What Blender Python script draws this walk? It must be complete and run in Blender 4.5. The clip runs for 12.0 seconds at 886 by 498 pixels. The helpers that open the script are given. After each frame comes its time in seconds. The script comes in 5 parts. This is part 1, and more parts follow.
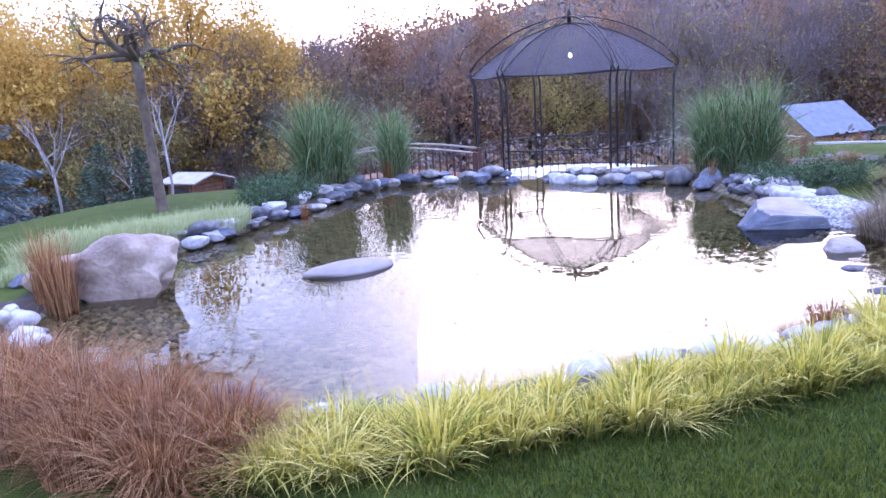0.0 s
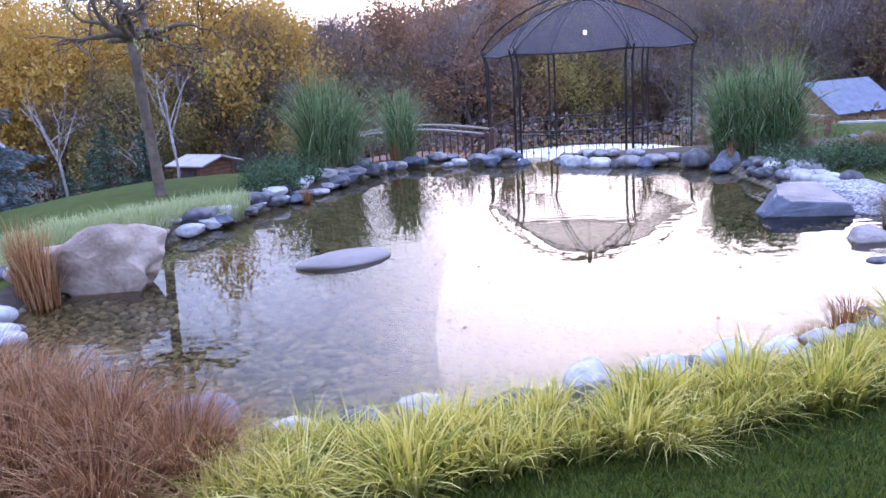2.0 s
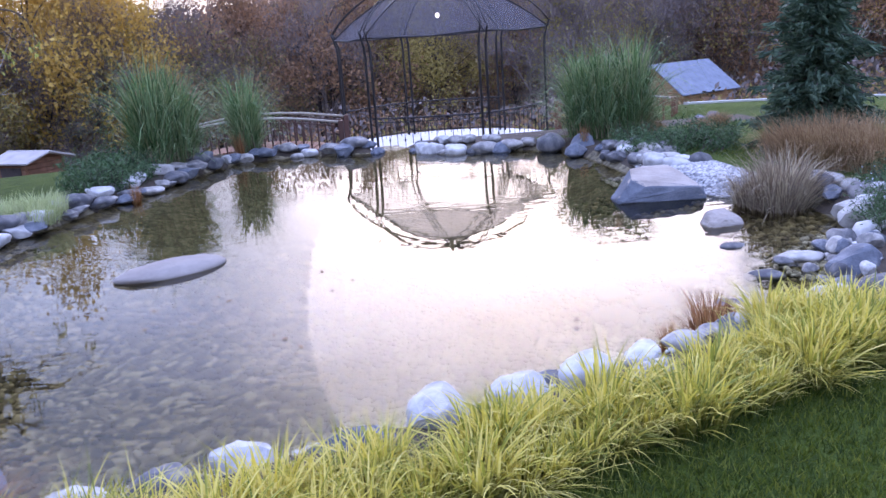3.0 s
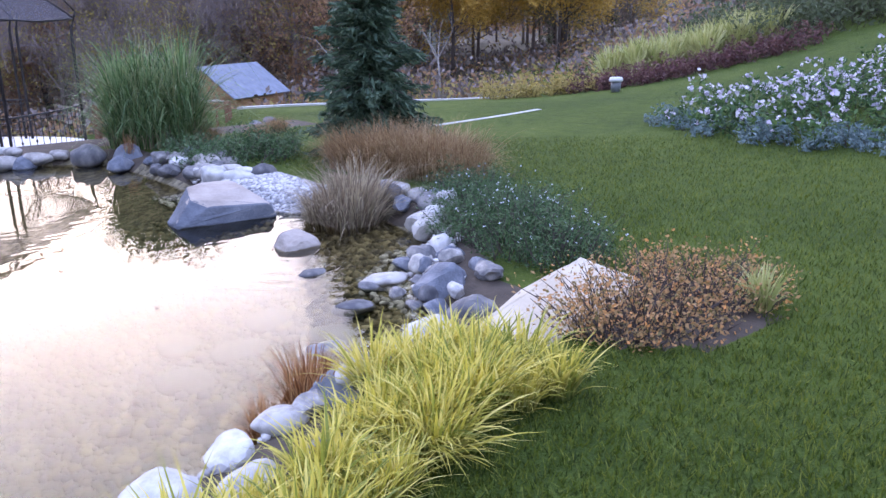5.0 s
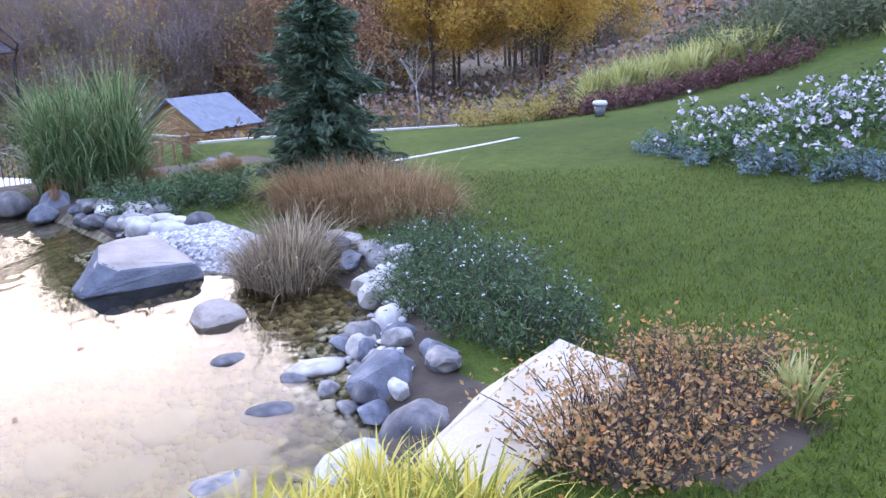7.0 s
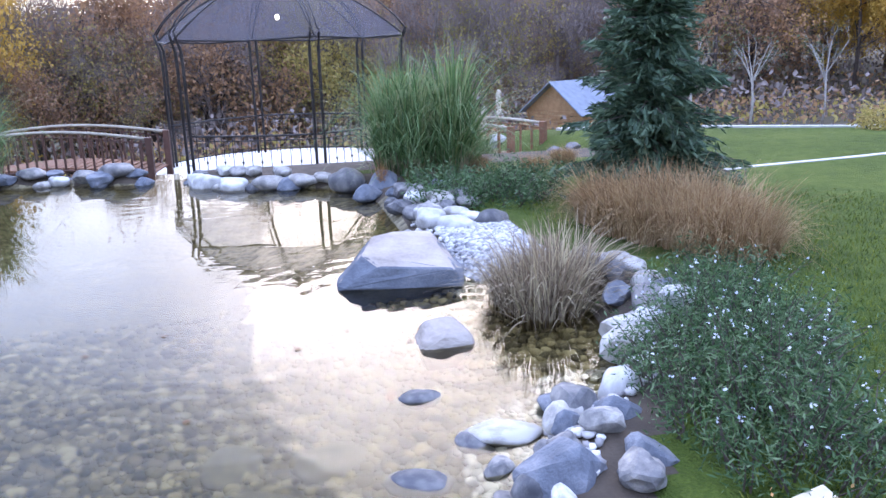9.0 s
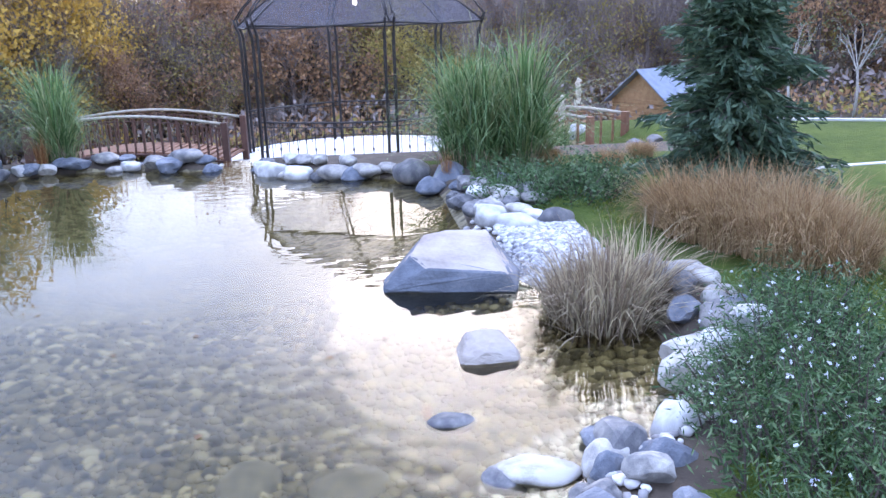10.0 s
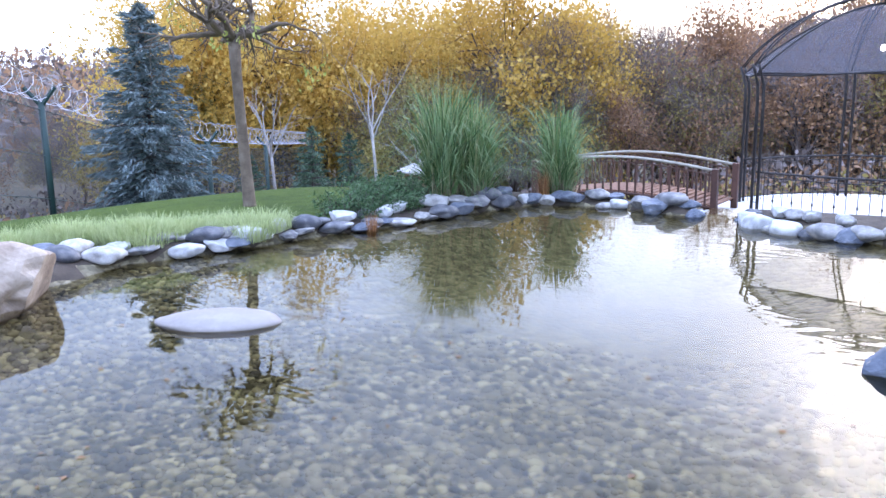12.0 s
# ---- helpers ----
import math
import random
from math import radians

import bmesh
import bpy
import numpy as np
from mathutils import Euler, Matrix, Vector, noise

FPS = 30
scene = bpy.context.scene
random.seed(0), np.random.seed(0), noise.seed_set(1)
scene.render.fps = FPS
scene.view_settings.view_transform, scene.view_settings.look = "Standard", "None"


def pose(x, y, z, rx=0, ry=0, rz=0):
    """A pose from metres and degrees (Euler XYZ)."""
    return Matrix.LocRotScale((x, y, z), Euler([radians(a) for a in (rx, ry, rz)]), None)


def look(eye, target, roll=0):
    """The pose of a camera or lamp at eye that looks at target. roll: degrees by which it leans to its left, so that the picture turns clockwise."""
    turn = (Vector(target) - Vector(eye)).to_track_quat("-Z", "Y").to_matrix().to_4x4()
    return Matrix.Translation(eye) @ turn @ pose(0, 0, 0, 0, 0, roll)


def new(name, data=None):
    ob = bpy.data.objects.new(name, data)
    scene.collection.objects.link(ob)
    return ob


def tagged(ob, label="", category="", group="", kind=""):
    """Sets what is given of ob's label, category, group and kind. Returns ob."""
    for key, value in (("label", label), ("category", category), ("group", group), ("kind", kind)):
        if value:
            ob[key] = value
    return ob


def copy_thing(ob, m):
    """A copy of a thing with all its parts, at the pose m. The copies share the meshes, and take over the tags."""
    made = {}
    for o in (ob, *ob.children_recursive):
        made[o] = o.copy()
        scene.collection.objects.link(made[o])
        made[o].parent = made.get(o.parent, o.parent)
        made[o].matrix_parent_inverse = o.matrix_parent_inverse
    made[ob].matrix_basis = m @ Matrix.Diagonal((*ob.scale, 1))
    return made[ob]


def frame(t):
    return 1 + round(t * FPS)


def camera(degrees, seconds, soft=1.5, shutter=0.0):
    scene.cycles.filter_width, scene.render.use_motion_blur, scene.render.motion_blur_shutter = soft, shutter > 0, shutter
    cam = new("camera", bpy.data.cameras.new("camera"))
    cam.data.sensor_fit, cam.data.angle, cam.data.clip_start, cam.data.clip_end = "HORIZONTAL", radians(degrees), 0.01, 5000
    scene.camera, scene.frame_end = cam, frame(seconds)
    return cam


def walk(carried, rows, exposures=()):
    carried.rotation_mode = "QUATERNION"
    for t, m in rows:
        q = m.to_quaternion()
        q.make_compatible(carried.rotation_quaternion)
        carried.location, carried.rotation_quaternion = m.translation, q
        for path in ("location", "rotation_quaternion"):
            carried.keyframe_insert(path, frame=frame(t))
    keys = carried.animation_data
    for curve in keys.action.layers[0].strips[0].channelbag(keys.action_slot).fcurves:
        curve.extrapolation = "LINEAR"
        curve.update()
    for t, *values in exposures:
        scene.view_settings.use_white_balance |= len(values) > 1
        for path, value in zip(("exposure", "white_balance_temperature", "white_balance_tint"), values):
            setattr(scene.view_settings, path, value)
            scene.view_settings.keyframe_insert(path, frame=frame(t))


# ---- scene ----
cam = camera(57.7, 12.0)
PATH = [
    (0, (0.382, -0.021, 1.926), (0.331, 1.937, 1.522), -3.30),
    (0.5, (0.423, -0.042, 1.959), (0.292, 1.907, 1.533), -2.50),
    (1, (0.405, 0.008, 1.965), (0.294, 1.952, 1.509), -3.70),
    (1.5, (0.382, 0.133, 1.980), (0.387, 2.078, 1.512), -4.30),
    (2, (0.568, 0.415, 1.936), (0.468, 2.361, 1.484), -3.70),
    (2.5, (0.762, 0.717, 1.903), (0.752, 2.648, 1.381), -3.80),
    (3, (0.798, 1.074, 1.904), (1.019, 2.996, 1.396), -4.00),
    (3.5, (0.948, 1.375, 1.888), (1.430, 3.233, 1.326), -2.40),
    (3.7, (1.003, 1.500, 1.902), (1.521, 3.353, 1.357), -2.20),
    (5.3, (1.291, 2.252, 1.829), (3.761, 5.202, 0.735), -0.90),
    (5.5, (1.377, 2.309, 1.813), (3.813, 5.308, 0.778), -0.77),
    (6.0, (1.612, 2.452, 1.809), (4.174, 5.381, 0.884), -0.49),
    (6.5, (1.848, 2.707, 1.814), (4.445, 5.601, 0.879), -1.96),
    (6.7, (1.974, 2.802, 1.821), (4.502, 5.751, 0.865), -2.08),
    (8.3, (3.092, 3.385, 1.854), (3.913, 5.160, 1.436), -2.20),
    (8.5, (3.211, 3.367, 1.809), (3.864, 5.214, 1.408), -1.50),
    (9, (3.451, 3.503, 1.828), (3.808, 5.407, 1.329), -1.80),
    (9.5, (3.612, 3.761, 1.785), (3.890, 5.676, 1.279), 0.20),
    (10, (3.748, 3.899, 1.821), (3.897, 5.824, 1.296), -1.70),
    (10.5, (3.944, 3.998, 1.834), (3.903, 5.942, 1.366), -0.60),
    (11, (3.951, 4.001, 1.824), (3.588, 5.918, 1.381), -0.40),
    (11.5, (3.900, 3.968, 1.852), (3.165, 5.779, 1.428), -0.30),
    (12, (3.818, 3.881, 1.850), (2.853, 5.587, 1.454), -0.90),
]
EXPOSURE = [(0.0, 0.2, 5950, 37), (1.5, -0.02, 6050, 33), (3.0, -0.25, 6300, 29), (6.5, 0.08, 6800, 24), (9.0, 0.26, 6650, 19), (12.0, 0.48, 6600, 16)]
walk(cam, [(t, look(eye, target, roll)) for t, eye, target, roll in PATH], exposures=EXPOSURE)

# ---- light ----
SUN_YAW, SUN_EL = -12.0, 19.0
world = bpy.data.worlds.new("sky")
scene.world = world
world.use_nodes = True
wn, wl = world.node_tree.nodes, world.node_tree.links
wn.clear()
sky = wn.new("ShaderNodeTexSky")
sky.sky_type = "NISHITA"
sky.sun_disc = False
sky.sun_elevation, sky.sun_rotation = radians(SUN_EL), radians(-SUN_YAW)
sky.air_density, sky.dust_density = 1.0, 1.0
wco = wn.new("ShaderNodeTexCoord")
wmap = wn.new("ShaderNodeMapping")
wmap.inputs["Scale"].default_value = (1.0, 1.0, 2.2)
wnoise = wn.new("ShaderNodeTexNoise")
wnoise.inputs["Scale"].default_value = 1.9
wnoise.inputs["Detail"].default_value = 5.0
wnoise.inputs["Roughness"].default_value = 0.55
wramp = wn.new("ShaderNodeMapRange")
wramp.inputs["From Min"].default_value, wramp.inputs["From Max"].default_value = 0.40, 0.70
wmix = wn.new("ShaderNodeMix")
wmix.data_type = "RGBA"
wcloud = wn.new("ShaderNodeMix")
wcloud.data_type = "RGBA"
wcloud.blend_type = "ADD"
wcloud.inputs["Factor"].default_value = 1.0
wcloud.inputs["B"].default_value = (3.0, 3.0, 3.1, 1)
wbg = wn.new("ShaderNodeBackground")
wbg.inputs["Strength"].default_value = 0.15
wout = wn.new("ShaderNodeOutputWorld")
wl.new(wco.outputs["Generated"], wmap.inputs["Vector"])
wl.new(wmap.outputs["Vector"], wnoise.inputs["Vector"])
wl.new(wnoise.outputs["Fac"], wramp.inputs["Value"])
wl.new(wramp.outputs["Result"], wmix.inputs["Factor"])
wl.new(sky.outputs["Color"], wmix.inputs["A"])
wl.new(sky.outputs["Color"], wcloud.inputs["A"])
wl.new(wcloud.outputs["Result"], wmix.inputs["B"])
wl.new(wmix.outputs["Result"], wbg.inputs["Color"])
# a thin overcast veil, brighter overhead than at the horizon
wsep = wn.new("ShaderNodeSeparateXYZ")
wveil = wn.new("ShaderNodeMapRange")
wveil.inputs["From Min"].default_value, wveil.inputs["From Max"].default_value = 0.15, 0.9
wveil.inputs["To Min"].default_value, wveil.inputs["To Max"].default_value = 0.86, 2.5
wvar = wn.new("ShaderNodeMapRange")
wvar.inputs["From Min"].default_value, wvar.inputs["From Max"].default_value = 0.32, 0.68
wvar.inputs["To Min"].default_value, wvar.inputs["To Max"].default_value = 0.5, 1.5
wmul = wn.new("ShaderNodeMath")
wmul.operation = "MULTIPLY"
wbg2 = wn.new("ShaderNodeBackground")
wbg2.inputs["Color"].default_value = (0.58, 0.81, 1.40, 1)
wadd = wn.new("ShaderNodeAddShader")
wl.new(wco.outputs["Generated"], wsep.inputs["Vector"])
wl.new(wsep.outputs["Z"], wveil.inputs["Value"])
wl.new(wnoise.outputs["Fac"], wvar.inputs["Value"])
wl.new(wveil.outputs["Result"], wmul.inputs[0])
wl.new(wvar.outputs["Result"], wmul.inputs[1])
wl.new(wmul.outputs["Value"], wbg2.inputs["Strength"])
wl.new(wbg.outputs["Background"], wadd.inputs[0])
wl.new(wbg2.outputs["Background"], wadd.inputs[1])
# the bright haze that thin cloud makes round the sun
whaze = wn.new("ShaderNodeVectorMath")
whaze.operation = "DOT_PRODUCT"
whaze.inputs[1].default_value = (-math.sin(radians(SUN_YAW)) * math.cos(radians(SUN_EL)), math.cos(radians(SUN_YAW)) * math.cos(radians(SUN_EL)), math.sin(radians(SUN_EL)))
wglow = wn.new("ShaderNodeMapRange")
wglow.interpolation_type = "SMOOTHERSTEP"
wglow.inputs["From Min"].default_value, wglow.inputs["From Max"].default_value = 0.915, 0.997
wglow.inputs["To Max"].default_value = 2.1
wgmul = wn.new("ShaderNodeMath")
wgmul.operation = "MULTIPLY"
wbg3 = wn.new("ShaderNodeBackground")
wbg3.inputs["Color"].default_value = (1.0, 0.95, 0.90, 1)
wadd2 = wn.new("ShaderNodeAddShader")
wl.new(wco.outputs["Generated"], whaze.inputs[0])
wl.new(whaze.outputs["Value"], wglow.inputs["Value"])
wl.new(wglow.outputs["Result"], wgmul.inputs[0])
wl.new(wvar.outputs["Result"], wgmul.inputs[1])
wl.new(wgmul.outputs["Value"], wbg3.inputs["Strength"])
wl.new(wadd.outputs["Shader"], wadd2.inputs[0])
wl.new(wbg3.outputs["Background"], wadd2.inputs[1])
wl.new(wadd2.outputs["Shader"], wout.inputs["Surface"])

sun = new("sun", bpy.data.lights.new("sun", "SUN"))
sun.data.energy, sun.data.angle, sun.data.color = 0.5, radians(30), (1.0, 0.93, 0.84)
_sd = Vector((-math.sin(radians(SUN_YAW)) * math.cos(radians(SUN_EL)), math.cos(radians(SUN_YAW)) * math.cos(radians(SUN_EL)), math.sin(radians(SUN_EL))))
sun.matrix_world = look(_sd * 50, (0, 0, 0))


# ---- materials ----
def mat_new(name):
    m = bpy.data.materials.new(name)
    m.use_nodes = True
    n = m.node_tree.nodes
    return m, n, m.node_tree.links, n["Principled BSDF"]


def ramp_node(n, stops):
    r = n.new("ShaderNodeValToRGB")
    e = r.color_ramp.elements
    while len(e) < len(stops):
        e.new(0.5)
    for k, (p, c) in enumerate(stops):
        e[k].position, e[k].color = p, (*c, 1)
    return r


def mottled(name, stops, scale=6.0, fine=60.0, rough=0.85, bump=0.3, spread=0.25, metal=0.0, distance=0.02, vein=None):
    """A solid surface: colour from coarse noise and a random step per object, fine grain and relief."""
    m, n, l, b = mat_new(name)
    co = n.new("ShaderNodeTexCoord")
    info = n.new("ShaderNodeObjectInfo")
    a = n.new("ShaderNodeTexNoise")
    a.inputs["Scale"].default_value, a.inputs["Detail"].default_value = scale, 6.0
    f = n.new("ShaderNodeTexNoise")
    f.inputs["Scale"].default_value, f.inputs["Detail"].default_value = fine, 4.0
    add = n.new("ShaderNodeMath")
    add.operation = "MULTIPLY_ADD"
    add.inputs[1].default_value = spread
    l.new(co.outputs["Object"], a.inputs["Vector"])
    l.new(co.outputs["Object"], f.inputs["Vector"])
    l.new(info.outputs["Random"], add.inputs[0])
    fa = n.new("ShaderNodeMath")
    fa.operation = "MULTIPLY_ADD"
    fa.inputs[1].default_value = 0.25
    l.new(f.outputs["Fac"], fa.inputs[0])
    l.new(a.outputs["Fac"], fa.inputs[2])
    l.new(fa.outputs["Value"], add.inputs[2])
    off = n.new("ShaderNodeMath")
    off.operation = "SUBTRACT"
    off.inputs[1].default_value = 0.125 + spread / 2
    l.new(add.outputs["Value"], off.inputs[0])
    r = ramp_node(n, stops)
    l.new(off.outputs["Value"], r.inputs["Fac"])
    colour = r.outputs["Color"]
    if vein:
        w = n.new("ShaderNodeTexWave")
        w.inputs["Scale"].default_value, w.inputs["Distortion"].default_value, w.inputs["Detail"].default_value = vein[0], 9.0, 4.0
        l.new(co.outputs["Object"], w.inputs["Vector"])
        vr = ramp_node(n, [(0.80, (0, 0, 0)), (0.97, (1, 1, 1))])
        l.new(w.outputs["Fac"], vr.inputs["Fac"])
        mx = n.new("ShaderNodeMix")
        mx.data_type = "RGBA"
        mx.inputs["B"].default_value = (*vein[1], 1)
        l.new(vr.outputs["Color"], mx.inputs["Factor"])
        l.new(colour, mx.inputs["A"])
        colour = mx.outputs["Result"]
    l.new(colour, b.inputs["Base Color"])
    b.inputs["Roughness"].default_value, b.inputs["Metallic"].default_value = rough, metal
    bp = n.new("ShaderNodeBump")
    bp.inputs["Strength"].default_value, bp.inputs["Distance"].default_value = bump, distance
    l.new(fa.outputs["Value"], bp.inputs["Height"])
    l.new(bp.outputs["Normal"], b.inputs["Normal"])
    return m


def leafy(name, stops, rough=0.6, through_light=0.35, spread=0.35, foot=None):
    """Leaves and blades: a colour per leaf and per plant, with light passing through."""
    m, n, l, b = mat_new(name)
    geo = n.new("ShaderNodeNewGeometry")
    info = n.new("ShaderNodeObjectInfo")
    add = n.new("ShaderNodeMath")
    add.operation = "MULTIPLY_ADD"
    add.inputs[1].default_value = spread
    l.new(info.outputs["Random"], add.inputs[0])
    sc = n.new("ShaderNodeMath")
    sc.operation = "MULTIPLY"
    sc.inputs[1].default_value = 1.0 - spread
    l.new(geo.outputs["Random Per Island"], sc.inputs[0])
    l.new(sc.outputs["Value"], add.inputs[2])
    r = ramp_node(n, stops)
    l.new(add.outputs["Value"], r.inputs["Fac"])
    colour = r.outputs["Color"]
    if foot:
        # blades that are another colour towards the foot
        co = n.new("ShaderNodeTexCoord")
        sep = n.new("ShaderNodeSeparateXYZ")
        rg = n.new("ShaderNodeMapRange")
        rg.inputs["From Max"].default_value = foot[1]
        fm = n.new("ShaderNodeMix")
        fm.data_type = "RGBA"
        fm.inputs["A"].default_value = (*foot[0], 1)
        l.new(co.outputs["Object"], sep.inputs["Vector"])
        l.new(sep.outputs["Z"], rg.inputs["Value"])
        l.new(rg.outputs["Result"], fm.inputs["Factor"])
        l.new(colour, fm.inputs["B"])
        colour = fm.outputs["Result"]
    l.new(colour, b.inputs["Base Color"])
    b.inputs["Roughness"].default_value = rough
    b.inputs["Specular IOR Level"].default_value = 0.3
    t = n.new("ShaderNodeBsdfTranslucent")
    l.new(colour, t.inputs["Color"])
    mx = n.new("ShaderNodeMixShader")
    mx.inputs["Fac"].default_value = through_light
    l.new(b.outputs["BSDF"], mx.inputs[1])
    l.new(t.outputs["BSDF"], mx.inputs[2])
    l.new(mx.outputs["Shader"], n["Material Output"].inputs["Surface"])
    return m


STONE = mottled("river_stone", [(0.2, (0.07, 0.072, 0.082)), (0.42, (0.16, 0.155, 0.155)), (0.6, (0.29, 0.272, 0.25)), (0.8, (0.47, 0.445, 0.41))], 3.0, 45.0, 0.75, 0.35, 0.5)
STONE_WHITE = mottled("white_stone", [(0.2, (0.28, 0.275, 0.27)), (0.5, (0.47, 0.46, 0.45)), (0.8, (0.64, 0.63, 0.62))], 4.0, 40.0, 0.75, 0.3, 0.2)
STONE_TAN = mottled("tan_boulder_stone", [(0.25, (0.10, 0.078, 0.062)), (0.42, (0.27, 0.20, 0.148)), (0.58, (0.44, 0.345, 0.265)), (0.8, (0.58, 0.48, 0.39))], 2.2, 30.0, 0.85, 0.6, 0.1, distance=0.05)
STONE_BLUE = mottled("blue_grey_rock", [(0.25, (0.06, 0.07, 0.09)), (0.5, (0.125, 0.14, 0.17)), (0.8, (0.26, 0.265, 0.285))], 2.5, 35.0, 0.8, 0.6, 0.1, distance=0.04)
STONE_CAP = mottled("pale_tan_stone", [(0.25, (0.24, 0.20, 0.17)), (0.5, (0.36, 0.31, 0.27)), (0.8, (0.46, 0.41, 0.37))], 3.0, 40.0, 0.85, 0.5, 0.1)
STONE_SLAB = mottled("pale_slab_stone", [(0.25, (0.40, 0.33, 0.235)), (0.5, (0.53, 0.45, 0.335)), (0.8, (0.64, 0.56, 0.44))], 1.5, 50.0, 0.85, 0.3, 0.1)
PEBBLE = mottled("bed_pebble", [(0.15, (0.06, 0.055, 0.04)), (0.4, (0.14, 0.12, 0.085)), (0.65, (0.21, 0.185, 0.13)), (0.9, (0.30, 0.27, 0.20))], 5.0, 40.0, 0.7, 0.2, 0.1)
IRON = mottled("dark_iron", [(0.2, (0.022, 0.018, 0.018)), (0.8, (0.05, 0.042, 0.04))], 8.0, 80.0, 0.5, 0.15, 0.1, metal=0.4)
RUST = mottled("brown_steel", [(0.2, (0.06, 0.028, 0.02)), (0.8, (0.12, 0.055, 0.038))], 8.0, 80.0, 0.6, 0.15, 0.15, metal=0.2)
RAIL = mottled("weathered_handrail", [(0.2, (0.28, 0.24, 0.18)), (0.8, (0.46, 0.41, 0.33))], 8.0, 80.0, 0.6, 0.2, 0.1)
BARK = mottled("grey_brown_bark", [(0.2, (0.07, 0.05, 0.035)), (0.5, (0.15, 0.11, 0.075)), (0.8, (0.24, 0.19, 0.14))], 7.0, 50.0, 0.9, 0.8, 0.15)
BARK_DARK = mottled("dark_bark", [(0.2, (0.035, 0.026, 0.024)), (0.8, (0.10, 0.075, 0.065))], 5.0, 40.0, 0.9, 0.6, 0.2)
BARK_PALE = mottled("pale_bark", [(0.2, (0.22, 0.19, 0.17)), (0.8, (0.48, 0.44, 0.40))], 5.0, 40.0, 0.85, 0.5, 0.2)
# twig colour raised above plain bark to stand for haze over the woods
TWIG_HAZE = mottled("haze_paled_twigs", [(0.2, (0.12, 0.092, 0.082)), (0.8, (0.28, 0.222, 0.20))], 2.0, 20.0, 0.9, 0.1, 0.4)
WOOD = mottled("brown_timber", [(0.2, (0.12, 0.05, 0.025)), (0.8, (0.30, 0.14, 0.075))], 6.0, 60.0, 0.75, 0.3, 0.2)
WOOD_LOG = mottled("orange_log_timber", [(0.2, (0.24, 0.12, 0.05)), (0.8, (0.44, 0.25, 0.12))], 6.0, 60.0, 0.75, 0.3, 0.2)
ROOF = mottled("grey_roof_sheet", [(0.2, (0.13, 0.15, 0.19)), (0.8, (0.24, 0.27, 0.33))], 4.0, 40.0, 0.65, 0.2, 0.1)
ROOF_PALE = mottled("pale_roof_board", [(0.2, (0.30, 0.27, 0.25)), (0.8, (0.46, 0.42, 0.39))], 4.0, 40.0, 0.7, 0.2, 0.1)
KERB = mottled("pale_kerb_concrete", [(0.2, (0.38, 0.37, 0.34)), (0.8, (0.56, 0.55, 0.51))], 4.0, 60.0, 0.85, 0.2, 0.1)
PAVING = mottled("pale_gazebo_paving", [(0.2, (0.56, 0.54, 0.52)), (0.8, (0.76, 0.74, 0.72))], 4.0, 60.0, 0.6, 0.2, 0.1)
FENCE_GREEN = mottled("dark_green_paint", [(0.2, (0.008, 0.03, 0.025)), (0.8, (0.02, 0.06, 0.05))], 4.0, 60.0, 0.5, 0.1, 0.1)
WIRE = mottled("galvanised_wire", [(0.2, (0.40, 0.39, 0.40)), (0.8, (0.60, 0.58, 0.58))], 9.0, 60.0, 0.4, 0.1, 0.1, metal=0.7)
PLASTIC = mottled("grey_lamp_plastic", [(0.2, (0.10, 0.11, 0.12)), (0.8, (0.18, 0.19, 0.21))], 9.0, 60.0, 0.5, 0.05, 0.1)
PLASTIC_PALE = mottled("pale_lamp_cap", [(0.2, (0.5, 0.5, 0.52)), (0.8, (0.65, 0.65, 0.68))], 9.0, 60.0, 0.5, 0.05, 0.1)

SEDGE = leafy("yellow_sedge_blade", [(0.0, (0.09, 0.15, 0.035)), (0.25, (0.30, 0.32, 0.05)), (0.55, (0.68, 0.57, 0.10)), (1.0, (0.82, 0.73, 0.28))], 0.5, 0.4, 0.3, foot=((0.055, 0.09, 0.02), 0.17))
SEDGE_RED = leafy("rust_sedge_blade", [(0.0, (0.10, 0.04, 0.017)), (0.5, (0.34, 0.15, 0.055)), (1.0, (0.64, 0.39, 0.18))], 0.55, 0.35, 0.15)
REED = leafy("reed_blade", [(0.0, (0.035, 0.08, 0.025)), (0.5, (0.12, 0.215, 0.075)), (1.0, (0.33, 0.42, 0.21))], 0.5, 0.4, 0.1)
REED_TIP = leafy("pampas_plume", [(0.0, (0.62, 0.55, 0.46)), (1.0, (0.80, 0.75, 0.66))], 0.9, 0.4, 0.1)
DRY = leafy("dry_tan_blade", [(0.0, (0.15, 0.085, 0.038)), (0.5, (0.34, 0.21, 0.10)), (1.0, (0.55, 0.40, 0.22))], 0.7, 0.35, 0.15)
DRY_GREY = leafy("straw_blade", [(0.0, (0.12, 0.085, 0.06)), (0.5, (0.30, 0.235, 0.16)), (1.0, (0.55, 0.47, 0.30))], 0.7, 0.35, 0.1)
PALE_GRASS = leafy("pale_green_blade", [(0.0, (0.30, 0.36, 0.14)), (1.0, (0.58, 0.62, 0.33))], 0.6, 0.4, 0.15)
ROSEMARY = leafy("rosemary_leaf", [(0.0, (0.022, 0.055, 0.020)), (0.5, (0.06, 0.125, 0.045)), (1.0, (0.15, 0.22, 0.11))], 0.55, 0.3, 0.0)
ROSE_FLOWER = leafy("pale_blue_flower", [(0.0, (0.50, 0.54, 0.64)), (1.0, (0.72, 0.74, 0.82))], 0.6, 0.3, 0.1)
